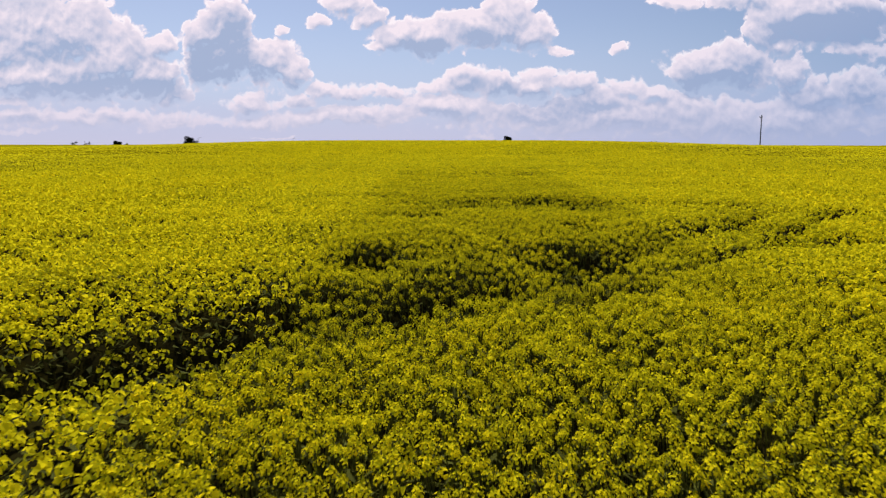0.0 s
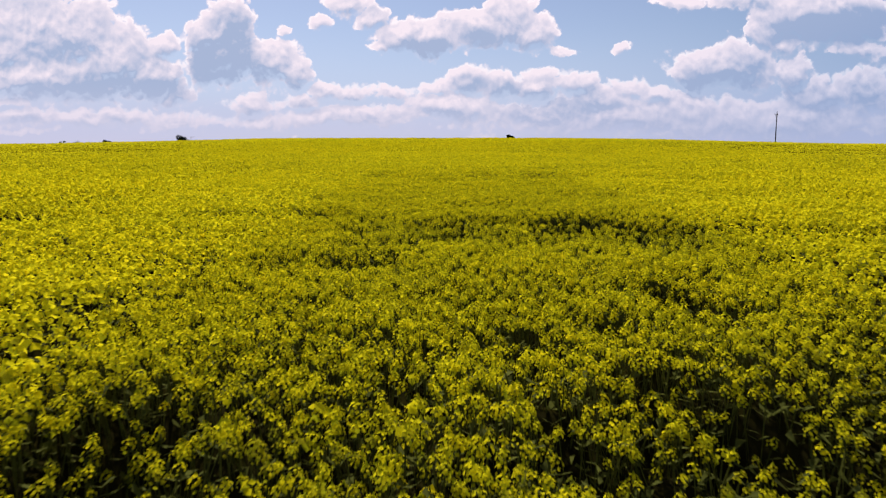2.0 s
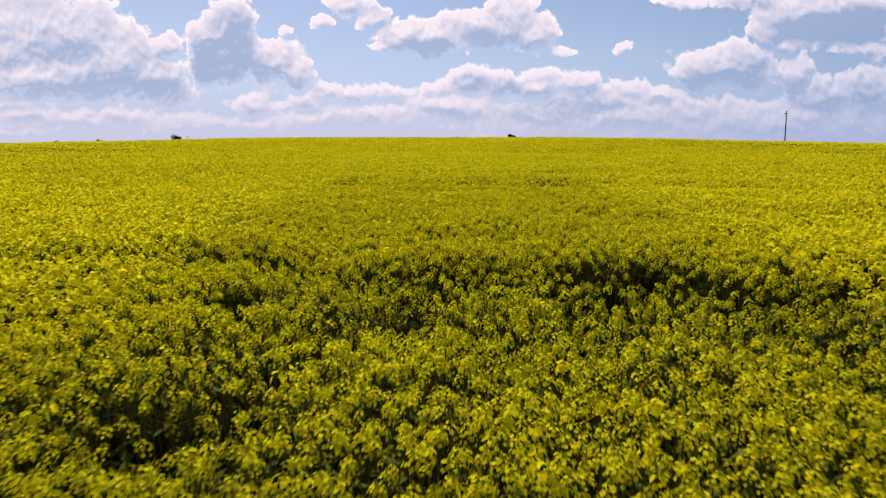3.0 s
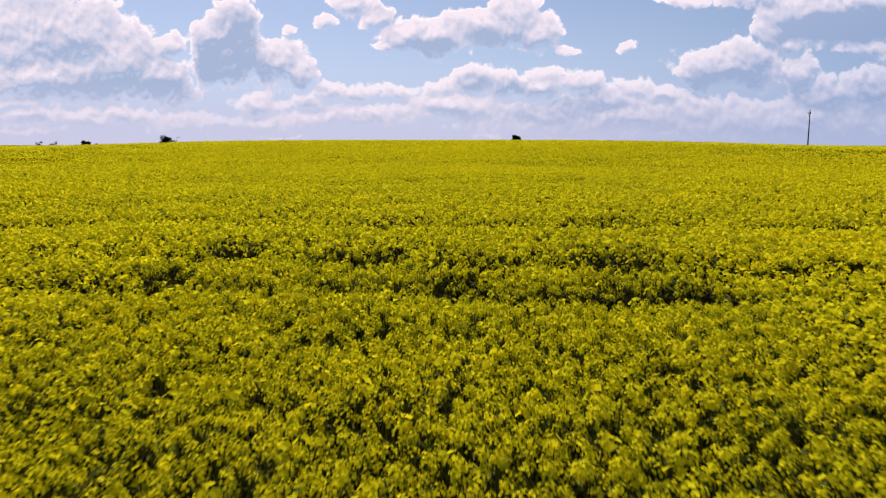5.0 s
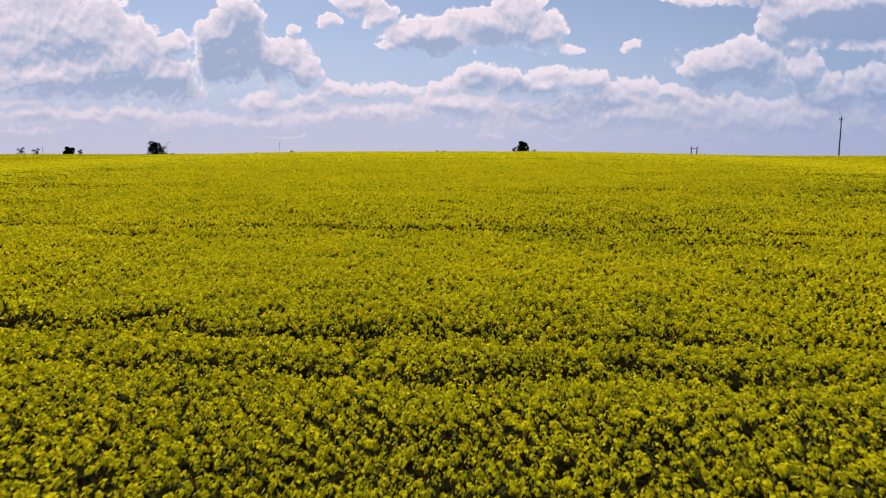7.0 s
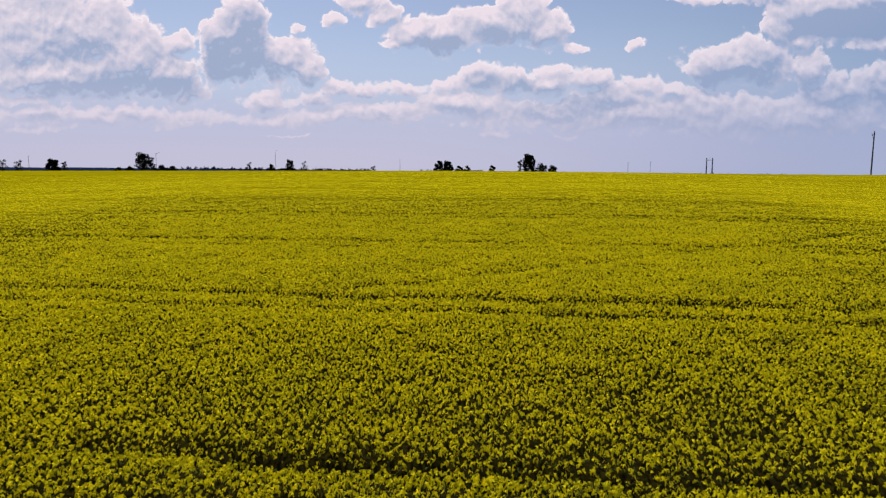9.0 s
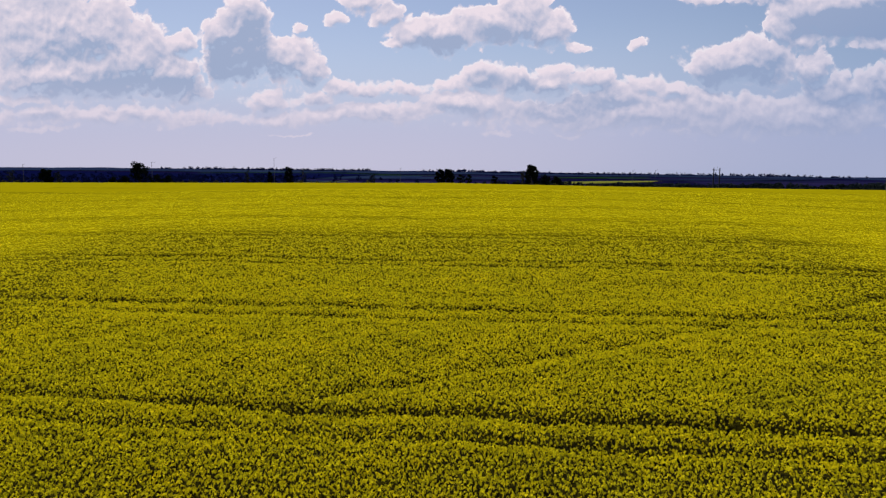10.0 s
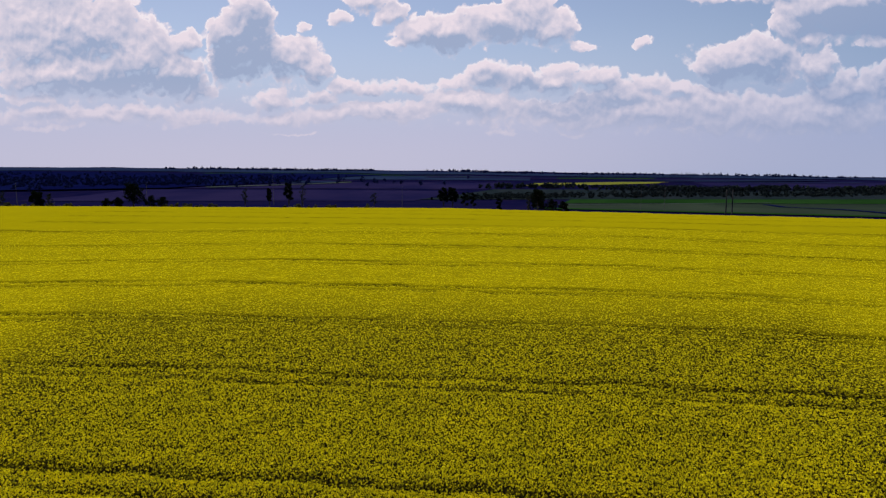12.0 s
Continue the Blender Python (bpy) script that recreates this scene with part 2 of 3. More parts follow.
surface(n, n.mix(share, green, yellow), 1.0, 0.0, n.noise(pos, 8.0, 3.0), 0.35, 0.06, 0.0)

m_hazy_ground, n = material("hazy_ploughed_ground")
pos = place(n)
big = n.noise(n.vec("MULTIPLY", pos, (1, 0.35, 1)), 0.004, 4.0)
# Dark blue stands for distance haze and cloud shade over the far land.
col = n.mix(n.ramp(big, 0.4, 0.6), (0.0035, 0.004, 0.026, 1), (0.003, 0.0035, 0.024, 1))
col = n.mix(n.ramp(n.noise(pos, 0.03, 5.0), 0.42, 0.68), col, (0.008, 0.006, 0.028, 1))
surface(n, col, 1.0, 0.0, n.noise(pos, 0.6, 4.0), 0.5, 0.4, 0.0)


def field_material(name, a, b, scale=0.01):
    m, n = material(name)
    pos = place(n)
    col = n.mix(n.ramp(n.noise(n.vec("MULTIPLY", pos, (1, 0.4, 1)), scale, 5.0), 0.3, 0.7), (*a, 1), (*b, 1))
    col = n.mix(n.ramp(n.noise(pos, scale * 12, 3.0), 0.4, 0.7, 0.0, 0.4), col, (a[0] * 0.7, a[1] * 0.7, a[2] * 0.7, 1))
    surface(n, col, 1.0, 0.0, n.noise(pos, 0.8, 3.0), 0.4, 0.3, 0.0)
    return m


m_young = field_material("young_wheat", (0.007, 0.026, 0.006), (0.013, 0.040, 0.010))
m_meadow = field_material("pale_meadow", (0.026, 0.038, 0.026), (0.015, 0.024, 0.018))
m_far_rape = field_material("distant_rape", (0.11, 0.12, 0.02), (0.15, 0.145, 0.03))
m_pale = field_material("pale_grass", (0.045, 0.058, 0.055), (0.030, 0.040, 0.040))
# Plough, woodland and fallow: haze and cloud shade mixed in as blue.
m_hazy_plough = field_material("hazy_plough_soil", (0.015, 0.012, 0.046), (0.007, 0.007, 0.036))
m_hazy_wood_floor = field_material("woodland", (0.002, 0.003, 0.030), (0.003, 0.005, 0.036))
m_hazy_fallow = field_material("hazy_fallow_hillside", (0.014, 0.024, 0.056), (0.008, 0.014, 0.046))
m_scrub_floor = field_material("rough_pasture", (0.008, 0.014, 0.018), (0.014, 0.019, 0.024), 0.03)
m_track = field_material("dirt_track", (0.025, 0.018, 0.014), (0.02, 0.016, 0.012), 0.3)


def leaf_material(name, dark, light):
    m, n = material(name)
    rnd = n.add("ShaderNodeNewGeometry").outputs["Random Per Island"]
    col = n.mix(rnd, (*dark, 1), (*light, 1))
    surface(n, col, 1.0, 0.1, spec=0.0)
    return m


m_leaf = leaf_material("tree_leaves", (0.005, 0.007, 0.005), (0.012, 0.017, 0.009))
m_twig_leaf = leaf_material("sparse_leaves", (0.018, 0.022, 0.020), (0.032, 0.038, 0.034))
# Far leaves get their blue from haze put into the colour.
m_hazy_leaf = leaf_material("hazy_distant_leaves", (0.005, 0.008, 0.042), (0.013, 0.020, 0.075))
m_scrub = leaf_material("valley_scrub", (0.004, 0.008, 0.012), (0.040, 0.050, 0.046))
m_verge = leaf_material("dry_verge", (0.050, 0.046, 0.024), (0.11, 0.11, 0.045))

m_bark, n = material("bark")
surface(n, n.mix(n.noise(place(n), 9.0), (0.030, 0.024, 0.020, 1), (0.060, 0.050, 0.042, 1)), 0.9, 0.0, n.noise(place(n), 20.0), 0.6, 0.02)
m_pole, n = material("weathered_pole")
surface(n, n.mix(n.noise(n.vec("MULTIPLY", place(n), (6, 6, 0.5)), 3.0), (0.014, 0.013, 0.016, 1), (0.026, 0.024, 0.026, 1)), 0.85)
m_metal, n = material("galvanised_steel")
surface(n, n.mix(n.noise(place(n), 6.0), (0.016, 0.016, 0.020, 1), (0.024, 0.024, 0.028, 1)), 0.85)
m_china, n = material("insulator_glaze")
surface(n, (0.10, 0.07, 0.05, 1), 0.2)


# ---- the lie of the land ----
LAND_Y = (-4800, -400, -60, 0, 8, 12.6, 16.5, 28, 35, 46, 50, 59, 69, 80, 92, 110, 135, 150, 172, 195, 215, 260, 320, 450, 700, 1000, 1400, 2000, 2800, 3500, 5200)
LAND_Z = (-60, -22, -5.6, -3.0, -2.45, -2.12, -1.87, -1.15, -.65, -.08, .25, 1.2, 1.87, 2.6, 3.17, 4.05, 5.05, 5.25, 5.2, 4.85, 4.5, 2, -4, -14, -26, -30, -29, -25, -19, -14, -14)
_y = np.linspace(-400, 5200, 11201)
_k = np.exp(-np.linspace(-2, 2, 25) ** 2)
_z = np.convolve(np.pad(np.interp(_y, LAND_Y, LAND_Z), 12, mode="edge"), _k / _k.sum(), "valid")
CROP = 1.17                     # height of the standing crop
FIELD_START = -45.0


def step(a, b, v):
    v = np.clip((v - a) / (b - a), 0, 1)
    return v * v * (3 - 2 * v)


def ground_z(x, y):
    """Height of the bare ground: a field that climbs to a broad crest, then a valley and a far ridge."""
    x, y = np.asarray(x, float), np.asarray(y, float)
    z = np.where(y > -399, np.interp(y, _y, _z), np.interp(y, LAND_Y, LAND_Z))
    z = z - 0.022 * np.maximum(x, 0) * step(130, 190, y) * (1 - step(260, 600, y))
    z = z - 1.15 * step(14, 62, np.abs(x)) * step(45, 85, y) * (1 - step(115, 165, y))
    z = z - (np.clip(x, -2600, 2600) * 0.0128 + (np.clip(x, -3000, 3000) / 2500) ** 2 * 6) * step(900, 3300, y)
    return z + 3.5 * waves(x / 260 + 9, y / 420) * step(700, 1500, y)


def field_end(x):
    return 186 - 0.06 * np.clip(x, -140, 140)


def waves(x, y):
    """Smooth value noise from -1 to 1, one wave a unit."""
    x, y = np.broadcast_arrays(np.asarray(x, float), np.asarray(y, float))
    i, j = np.floor(x).astype(np.int64), np.floor(y).astype(np.int64)
    u, v = x - i, y - j
    u, v = u * u * (3 - 2 * u), v * v * (3 - 2 * v)

    def at(a, b):
        h = (a * 374761393 + b * 668265263) & 0x7FFFFFFF
        h = ((h ^ (h >> 13)) * 1274126177) & 0x7FFFFFFF
        return ((h ^ (h >> 16)) & 0xFFFF) / 32767.5 - 1

    return (at(i, j) * (1 - u) + at(i + 1, j) * u) * (1 - v) + (at(i, j + 1) * (1 - u) + at(i + 1, j + 1) * u) * v


# Wheel tracks and lodged strips in the crop: ends, depth, half width before and behind.
STRIPS = [
    (-9, 0.2, 1.7, 7.0, 0.85, 0.08, 0.36), (1.7, 7.0, 10, 14.8, 0.70, 0.08, 0.36),
    (-9, 1.4, 1.2, 8.0, 0.75, 0.14, 0.8), (1.2, 8.0, 7.5, 14.0, 0.65, 0.14, 0.7), (-9, 0.2, 1.7, 7.0, 0.28, 0.08, 2.6), (1.7, 7.0, 6.5, 11.5, 0.24, 0.08, 1.9), (-0.6, 9.2, 7, 10.4, 0.22, 0.3, 0.5),
    (0.2, 16.3, 3.7, 15.5, 0.62, 0.25, 0.5), (3.9, 15.6, 7.5, 15.3, 0.34, 0.2, 0.4), (-6.5, 16.6, -0.6, 16.9, 0.22, 0.2, 0.4), (-0.9, 14.4, 0.6, 14.8, 0.12, 0.3, 0.4),
    (-9, 25.9, 9, 24.6, 0.27, 0.18, 0.4), (-9, 27.3, 9, 25.8, 0.22, 0.18, 0.4), (-14, 29.5, 16, 29.0, 0.14, 0.3, 0.5),
    (-3, 60.0, 13, 67.6, 0.2, 0.14, 0.3), (13, 67.6, 24, 73, 0.2, 0.14, 0.3),
]
for k in range(14):             # the tramlines, ten and a half metres apart, each a pair of wheelings
    y = 38.6 + 10.55 * k
    bend = 0.0 if k < 9 else 1.2
    STRIPS.append((-70, y + 5.2 + bend, 70, y - 5.0 - bend, 0.46, 0.17, 0.32))
    STRIPS.append((-70, y + 3.7 + bend, 70, y - 6.5 - bend, 0.25, 0.16, 0.3))


# Places where the crop stands thin, hardly flowers and takes a tone darkened for shade: ends, how thin, half width
# before and behind.
THIN = [
    (-9, 0.2, 1.7, 7.0, 1.0, 0.08, 0.4), (1.7, 7.0, 9, 13.9, 0.9, 0.08, 0.4), (-9, 1.4, 1.2, 8.0, 1.15, 0.10, 1.3), (1.2, 8.0, 6.5, 13.0, 0.95, 0.10, 1.0),
    (-9, 0.2, 1.7, 7.0, 0.7, 0.08, 2.7), (1.7, 7.0, 6.5, 11.5, 0.55, 0.08, 1.8), (0.0, 16.1, 3.9, 15.3, 1.15, 1.2, 0.6), (3.9, 15.5, 7.5, 15.2, 0.6, 0.3, 0.5),
    (-6.5, 16.4, -0.6, 16.8, 0.5, 0.4, 0.5), (-1.6, 14.3, 0.4, 14.8, 0.4, 0.5, 0.5), (-9, 25.7, 9, 24.5, 0.5, 0.15, 0.6), (-9, 27.1, 9, 25.7, 0.4, 0.15, 0.5),
    # A broad patch with fewer plants and a lower tone.
    (5.0, 47.0, 26, 63.0, 0.5, 6.0, 7.5),
]
# Hollows where single clumps have gone down: middle, half length, half width, turn in degrees, depth, how thin.
HOLLOWS = [
    (0.3, 7.8, 0.46, 0.57, 20, 0.50, 1.00), (-0.5, 6.8, 0.36, 0.34, 20, 0.60, 1.10), (2.2, 7.6, 0.28, 0.39, 35, 0.60, 1.00), (1.3, 7.0, 0.29, 0.52, 40, 0.50, 1.00),
    (1.9, 9.5, 0.79, 0.99, 25, 0.40, 1.00), (-1.1, 9.4, 0.57, 0.71, 10, 0.35, 0.80), (-1.7, 6.9, 0.15, 0.44, 20, 0.50, 1.00), (-1.4, 7.5, 0.29, 0.42, 20, 0.30, 0.90),
    (-0.8, 9.4, 0.50, 0.28, 10, 0.45, 1.00), (1.3, 9.7, 0.18, 0.48, 40, 0.40, 1.00), (2.3, 10.1, 0.46, 0.46, 25, 0.45, 1.00), (2.7, 12.0, 0.32, 0.52, 20, 0.35, 0.90),
    (0.3, 10.2, 0.17, 0.26, 0, 0.20, 0.70), (-0.3, 13.5, 0.53, 0.40, 0, 0.12, 0.50), (2.6, 11.9, 0.31, 0.38, 20, 0.35, 0.80), (1.1, 11.0, 0.26, 0.34, 20, 0.20, 0.80),
]
HOLLOWS += [
    (1.8, 11.4, 0.12, 0.21, 30, 0.30, 0.80), (-0.5, 13.3, 0.78, 0.40, 0, 0.08, 0.35), (-0.2, 13.6, 0.36, 0.50, 0, 0.20, 0.60), (-0.7, 15.6, 0.28, 0.34, 0, 0.25, 0.80),
    (0.6, 16.3, 0.24, 0.38, -10, 0.50, 1.00), (2.8, 16.0, 0.70, 0.55, -5, 0.70, 1.30), (1.9, 15.2, 0.24, 0.27, 0, 0.30, 0.90), (0.6, 15.4, 0.24, 0.41, 0, 0.25, 0.90),
    (-0.5, 16.5, 0.34, 0.25, 0, 0.30, 0.80), (-1.3, 27.3, 0.32, 0.42, 0, 0.30, 0.80), (0.5, 27.0, 0.51, 0.51, -5, 0.30, 0.90), (-1.5, 26.0, 0.23, 0.49, -10, 0.35, 0.90),
    (3.5, 26.7, 0.48, 0.30, -5, 0.25, 0.80), (1.6, 25.7, 0.45, 0.49, -5, 0.30, 0.90), (3.6, 25.5, 0.89, 0.33, -8, 0.30, 0.80), (0.5, 38.2, 0.26, 0.49, 0, 0.30, 0.90),
    (-3.7, 39.6, 0.62, 0.33, -5, 0.30, 0.80), (4.2, 37.5, 0.41, 0.32, -5, 0.25, 0.70),
]


def hollows(x, y, kind):
    d = np.zeros_like(x)
    for hx, hy, long_, wide, turn, *how in HOLLOWS:
        near = (np.abs(x - hx) < 3 * max(long_, wide)) & (np.abs(y - hy) < 3 * max(long_, wide))
        c, s = math.cos(radians(turn)), math.sin(radians(turn))
        px, py = x[near] - hx, y[near] - hy
        far = ((px * c + py * s) / long_) ** 2 + ((py * c - px * s) / wide) ** 2
        ragged = far * (1 + 0.7 * waves(x[near] / 0.35 + hx, y[near] / 0.3))
        d[near] = np.maximum(d[near], how[kind] * np.exp(-ragged ** 2))
    return d


def along_lines(x, y, strips):
    """The deepest of some strips at each place, with wandering edges and gaps."""
    d = np.zeros_like(x)
    for x0, y0, x1, y1, deep, before, behind in strips:
        lx, ly = x1 - x0, y1 - y0
        size = math.hypot(lx, ly)
        along = ((x - x0) * lx + (y - y0) * ly) / size
        wobble = 0.22 * waves(along / 2.3 + x0, along * 0 + y0) + 0.1 * waves(along / 0.7, along * 0 + y1)
        across = (-(x - x0) * ly + (y - y0) * lx) / size + wobble
        ends = step(-1.0, 0.6, along) * (1 - step(size - 0.6, size + 1.0, along))
        patchy = 0.82 + 0.4 * waves(along / 1.7 + 31 + y0, along * 0 + x0)
        if size > 100:
            patchy = 0.75 + 0.55 * waves(along / 6.0 + 31 + y0, along * 0)
        d = np.maximum(d, deep * np.clip(patchy, 0.1, 1.2) * ends * np.exp(-(across / np.where(across < 0, before, behind)) ** 2))
    return d


def strip_depth(x, y):
    return np.maximum(along_lines(x, y, STRIPS), hollows(x, y, 0))


def thinness(x, y):
    sparse = 0.3 * step(27, 31, y) * (1 - step(34, 46, y)) + 0.15 * step(34, 46, y) * (1 - step(60, 80, y))
    return np.maximum(np.maximum(along_lines(x, y, THIN), hollows(x, y, 1)), sparse) * (0.8 + 0.35 * waves(x / 0.5, y / 0.45))


def swell(x, y):
    """The crop's own unevenness, before the strips."""
    return 0.032 * waves(x / 2.6, y / 2.0) + 0.045 * waves(x / 0.8 + 40, y / 0.7) + 0.03 * waves(x / 0.31, y / 0.33 + 17)


def crop_z(x, y):
    return ground_z(x, y) + CROP + swell(x, y) - strip_depth(x, y)


def mesh_from(name, points, faces, size):
    """A mesh out of arrays; all faces have the same number of corners."""
    me = bpy.data.meshes.new(name)
    me.vertices.add(len(points))
    me.vertices.foreach_set("co", np.ascontiguousarray(points, np.float32).ravel())
    me.loops.add(len(faces) * size)
    me.loops.foreach_set("vertex_index", np.ascontiguousarray(faces, np.int32).ravel())
    me.polygons.add(len(faces))
    me.polygons.foreach_set("loop_start", np.arange(0, len(faces) * size, size, dtype=np.int32))
    me.update(calc_edges=True)
    return me


def give(me, name, values):
    me.attributes.new(name, "FLOAT", "POINT").data.foreach_set("value", np.ascontiguousarray(values, np.float32))


def sheet(name, xs, ys, height, mat):
    """A grid over the plan, with a height for every crossing."""
    gx, gy = np.meshgrid(xs, ys)
    pts = np.stack([gx, gy, height(gx, gy)], -1).reshape(-1, 3)
    w = len(xs)
    i = (np.arange(len(ys) - 1)[:, None] * w + np.arange(w - 1)).ravel()
    me = mesh_from(name, pts, np.stack([i, i + 1, i + 1 + w, i + w], -1), 4)
    me.materials.append(mat)
    me.polygons.foreach_set("use_smooth", np.ones(len(me.polygons), bool))
    return new(name, me), pts


def lines(*spans):
    """Grid lines: (from, to, spacing) one after another."""
    out = [np.arange(a, b, s) for a, b, s in spans]
    return np.concatenate(out + [[spans[-1][1]]])


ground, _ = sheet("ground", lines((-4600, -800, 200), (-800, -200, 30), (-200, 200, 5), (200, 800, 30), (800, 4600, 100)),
                  lines((-4600, -400, 200), (-400, -50, 25), (-50, 400, 4), (400, 1000, 20), (1000, 4700, 50)), ground_z, m_hazy_ground)
tagged(ground, "ploughed and wooded farmland rolling to the horizon, coloured dark blue for haze and cloud shade", "ground", kind="structure")


def land_patch(name, label, category, corners, mat, lift=0.5, steps=14):
    """A field laid over the ground between four corners of the plan."""
    a, b, c, d = [np.array(p, float) for p in corners]
    u, v = np.meshgrid(np.linspace(0, 1, steps * 2), np.linspace(0, 1, steps))
    u, v = u[..., None], v[..., None]
    p = (a * (1 - u) + b * u) * (1 - v) + (d * (1 - u) + c * u) * v
    pts = np.concatenate([p, (ground_z(p[..., 0], p[..., 1]) + lift)[..., None]], -1).reshape(-1, 3)
    w = steps * 2
    i = (np.arange(steps - 1)[:, None] * w + np.arange(w - 1)).ravel()
    me = mesh_from(name, pts, np.stack([i, i + 1, i + 1 + w, i + w], -1), 4)
    me.materials.append(mat)
    return tagged(new(name, me), label, category, kind="structure")


# ---- the rape crop ----
rng = np.random.default_rng(7)


def flower_head(flowers, rng, scrap, buds=True, stalk=True):
    """One flowering tip as triangles: four-petalled flowers round a dome, green buds on top, a stalk and small leaves."""
    pts, kinds = [], []

    def tri(a, b, c, kind):
        pts.append((a, b, c))
        kinds.append(kind)

    for k in range(flowers):
        turn, rise = k * 2.4 + rng.uniform(-0.4, 0.4), -0.42 + 1.38 * (k + 0.5) / flowers
        round_ = math.sqrt(1 - rise * rise)
        out = Vector((math.cos(turn) * round_, math.sin(turn) * round_, rise + 0.25)).normalized()
        mid = out * 0.029 * rng.uniform(0.85, 1.15)
        mid.z *= 1.7
        side = out.cross(Vector((0.3, 0.2, 1))).normalized()
        other = out.cross(side)
        size = scrap * rng.uniform(0.8, 1.25)
        a = rng.uniform(0, 1.6)
        way = (side * math.cos(a) + other * math.sin(a)) * size
        wide = (other * math.cos(a) - side * math.sin(a)) * size * rng.uniform(0.75, 1.0)
        cup = out * size * rng.uniform(-0.1, 0.45)
        kind = 0 if rise > -0.2 else 1
        tri(mid - way + cup, mid - wide, mid + wide, kind)
        tri(mid + way + cup, mid + wide, mid - wide, kind)
    if buds:
        top, r = Vector((0, 0, 0.066)), 0.009
        ring = [Vector((r * math.cos(a), r * math.sin(a), 0.044)) for a in (0.2, 2.3, 4.4)]
        for k in range(3):
            tri(ring[k], ring[(k + 1) % 3], top, 1)
    if stalk:
        for a in (0.4, 2.0):
            w = Vector((math.cos(a), math.sin(a), 0)) * 0.004
            lean = Vector((rng.uniform(-0.05, 0.05), rng.uniform(-0.05, 0.05), -0.55))
            tri(-w, w, lean, 2)
        for k in range(1):
            a, z = rng.uniform(0, 6.3), rng.uniform(-0.34, -0.12)
            way, wide = Vector((math.cos(a), math.sin(a), rng.uniform(-0.3, 0.4))), Vector((-math.sin(a), math.cos(a), 0)) * 0.014
            tri(Vector((0, 0, z)), way * 0.07 + wide + Vector((0, 0, z)), way * 0.09 - wide + Vector((0, 0, z)), 2)
    return np.array([[list(v) for v in t] for t in pts]), np.array(kinds)


def tuft(rng, leaves, spread, size, tip=0.8):
    """A flowering tip farther off: a few upturned scraps of petal round a dome."""
    pts = []
    for k in range(leaves):
        a = k * 2 * math.pi / leaves + rng.uniform(-0.5, 0.5)
        c = np.array([math.cos(a) * spread, math.sin(a) * spread, rng.uniform(-0.05, 0.01)])
        n = Vector((math.cos(a) * tip, math.sin(a) * tip, rng.uniform(0.3, 1.1) + 0.8 - tip)).normalized()
        s = n.cross(Vector((0.1, 0.3, 1))).normalized()
        o = n.cross(s)
        s, o = np.array(s) * size, np.array(o) * size
        pts.append((c - s * 1.05 - o * 1.3, c + s * rng.uniform(0.8, 1.2) - o, c + o * 1.5))
    return np.array(pts), np.zeros(len(pts), int)


def near_by(x, y):
    """About how far off the plants at a place are when the flight passes them nearest."""
    h = 1.55 + 0.0024 * np.maximum(0, y - 15) ** 2
    return np.hypot(np.maximum(np.abs(x - 1.2) / 0.84, 1.9 * h), h)


def scatter(spacing, x0, x1, y0, y1, rng):
    """Plants sown over the plan, about one in every spacing by spacing metres."""
    gx, gy = np.meshgrid(np.arange(x0, x1, spacing), np.arange(y0, y1, spacing))
    x = (gx + rng.uniform(-0.62, 0.62, gx.shape) * spacing).ravel()
    y = (gy + rng.uniform(-0.62, 0.62, gx.shape) * spacing).ravel()
    return x, y


def crop_part(name, templates, x, y, rng, scale, mats, drop, hue, gone=0.8):
    """All plants of one sort in one mesh: each a turned, tilted, scaled copy of a template."""
    deep = strip_depth(x, y)
    thin = np.maximum(thinness(x, y), deep)
    keep = rng.random(len(x)) > np.minimum(thin * gone, 0.93)
    x, y, deep, thin = x[keep], y[keep], deep[keep], thin[keep]
    z = crop_z(x, y) - rng.random(len(x)) ** 1.6 * drop * (1 + 0.7 * thin)
    pick = rng.integers(0, len(templates), len(x))
    cos_sin = rng.uniform(0, 2 * math.pi, len(x))
    size = rng.uniform(0.78, 1.25, len(x)) * scale
    lean = rng.normal(0, 0.16, (len(x), 2))
    # Tone sinks in tracks and hollows: duller flowers there, plus shade put into colour.
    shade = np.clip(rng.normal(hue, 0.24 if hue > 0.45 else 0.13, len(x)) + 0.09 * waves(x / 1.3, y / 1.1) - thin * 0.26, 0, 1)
    points, kinds, tones = [], [], []
    for k, (tris, kind) in enumerate(templates):
        m = pick == k
        c, s = np.cos(cos_sin[m])[:, None, None], np.sin(cos_sin[m])[:, None, None]
        t = tris[None] * size[m][:, None, None, None]
        px, py, pz = t[..., 0] * c - t[..., 1] * s, t[..., 0] * s + t[..., 1] * c, t[..., 2]
        px = px + pz * lean[m, 0][:, None, None] + x[m][:, None, None]
        py = py + pz * lean[m, 1][:, None, None] + y[m][:, None, None]
        pz = pz + z[m][:, None, None]
        points.append(np.stack([px, py, pz], -1).reshape(-1, 3))
        kinds.append(np.tile(kind, m.sum()))
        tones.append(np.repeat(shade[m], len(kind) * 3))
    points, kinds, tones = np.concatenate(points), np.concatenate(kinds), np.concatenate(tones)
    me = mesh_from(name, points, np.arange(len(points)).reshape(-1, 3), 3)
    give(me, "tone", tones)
    for m in mats:
        me.materials.append(m)
    me.polygons.foreach_set("material_index", kinds.astype(np.int32))
    return new(name, me)


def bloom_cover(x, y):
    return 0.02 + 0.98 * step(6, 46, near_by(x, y))


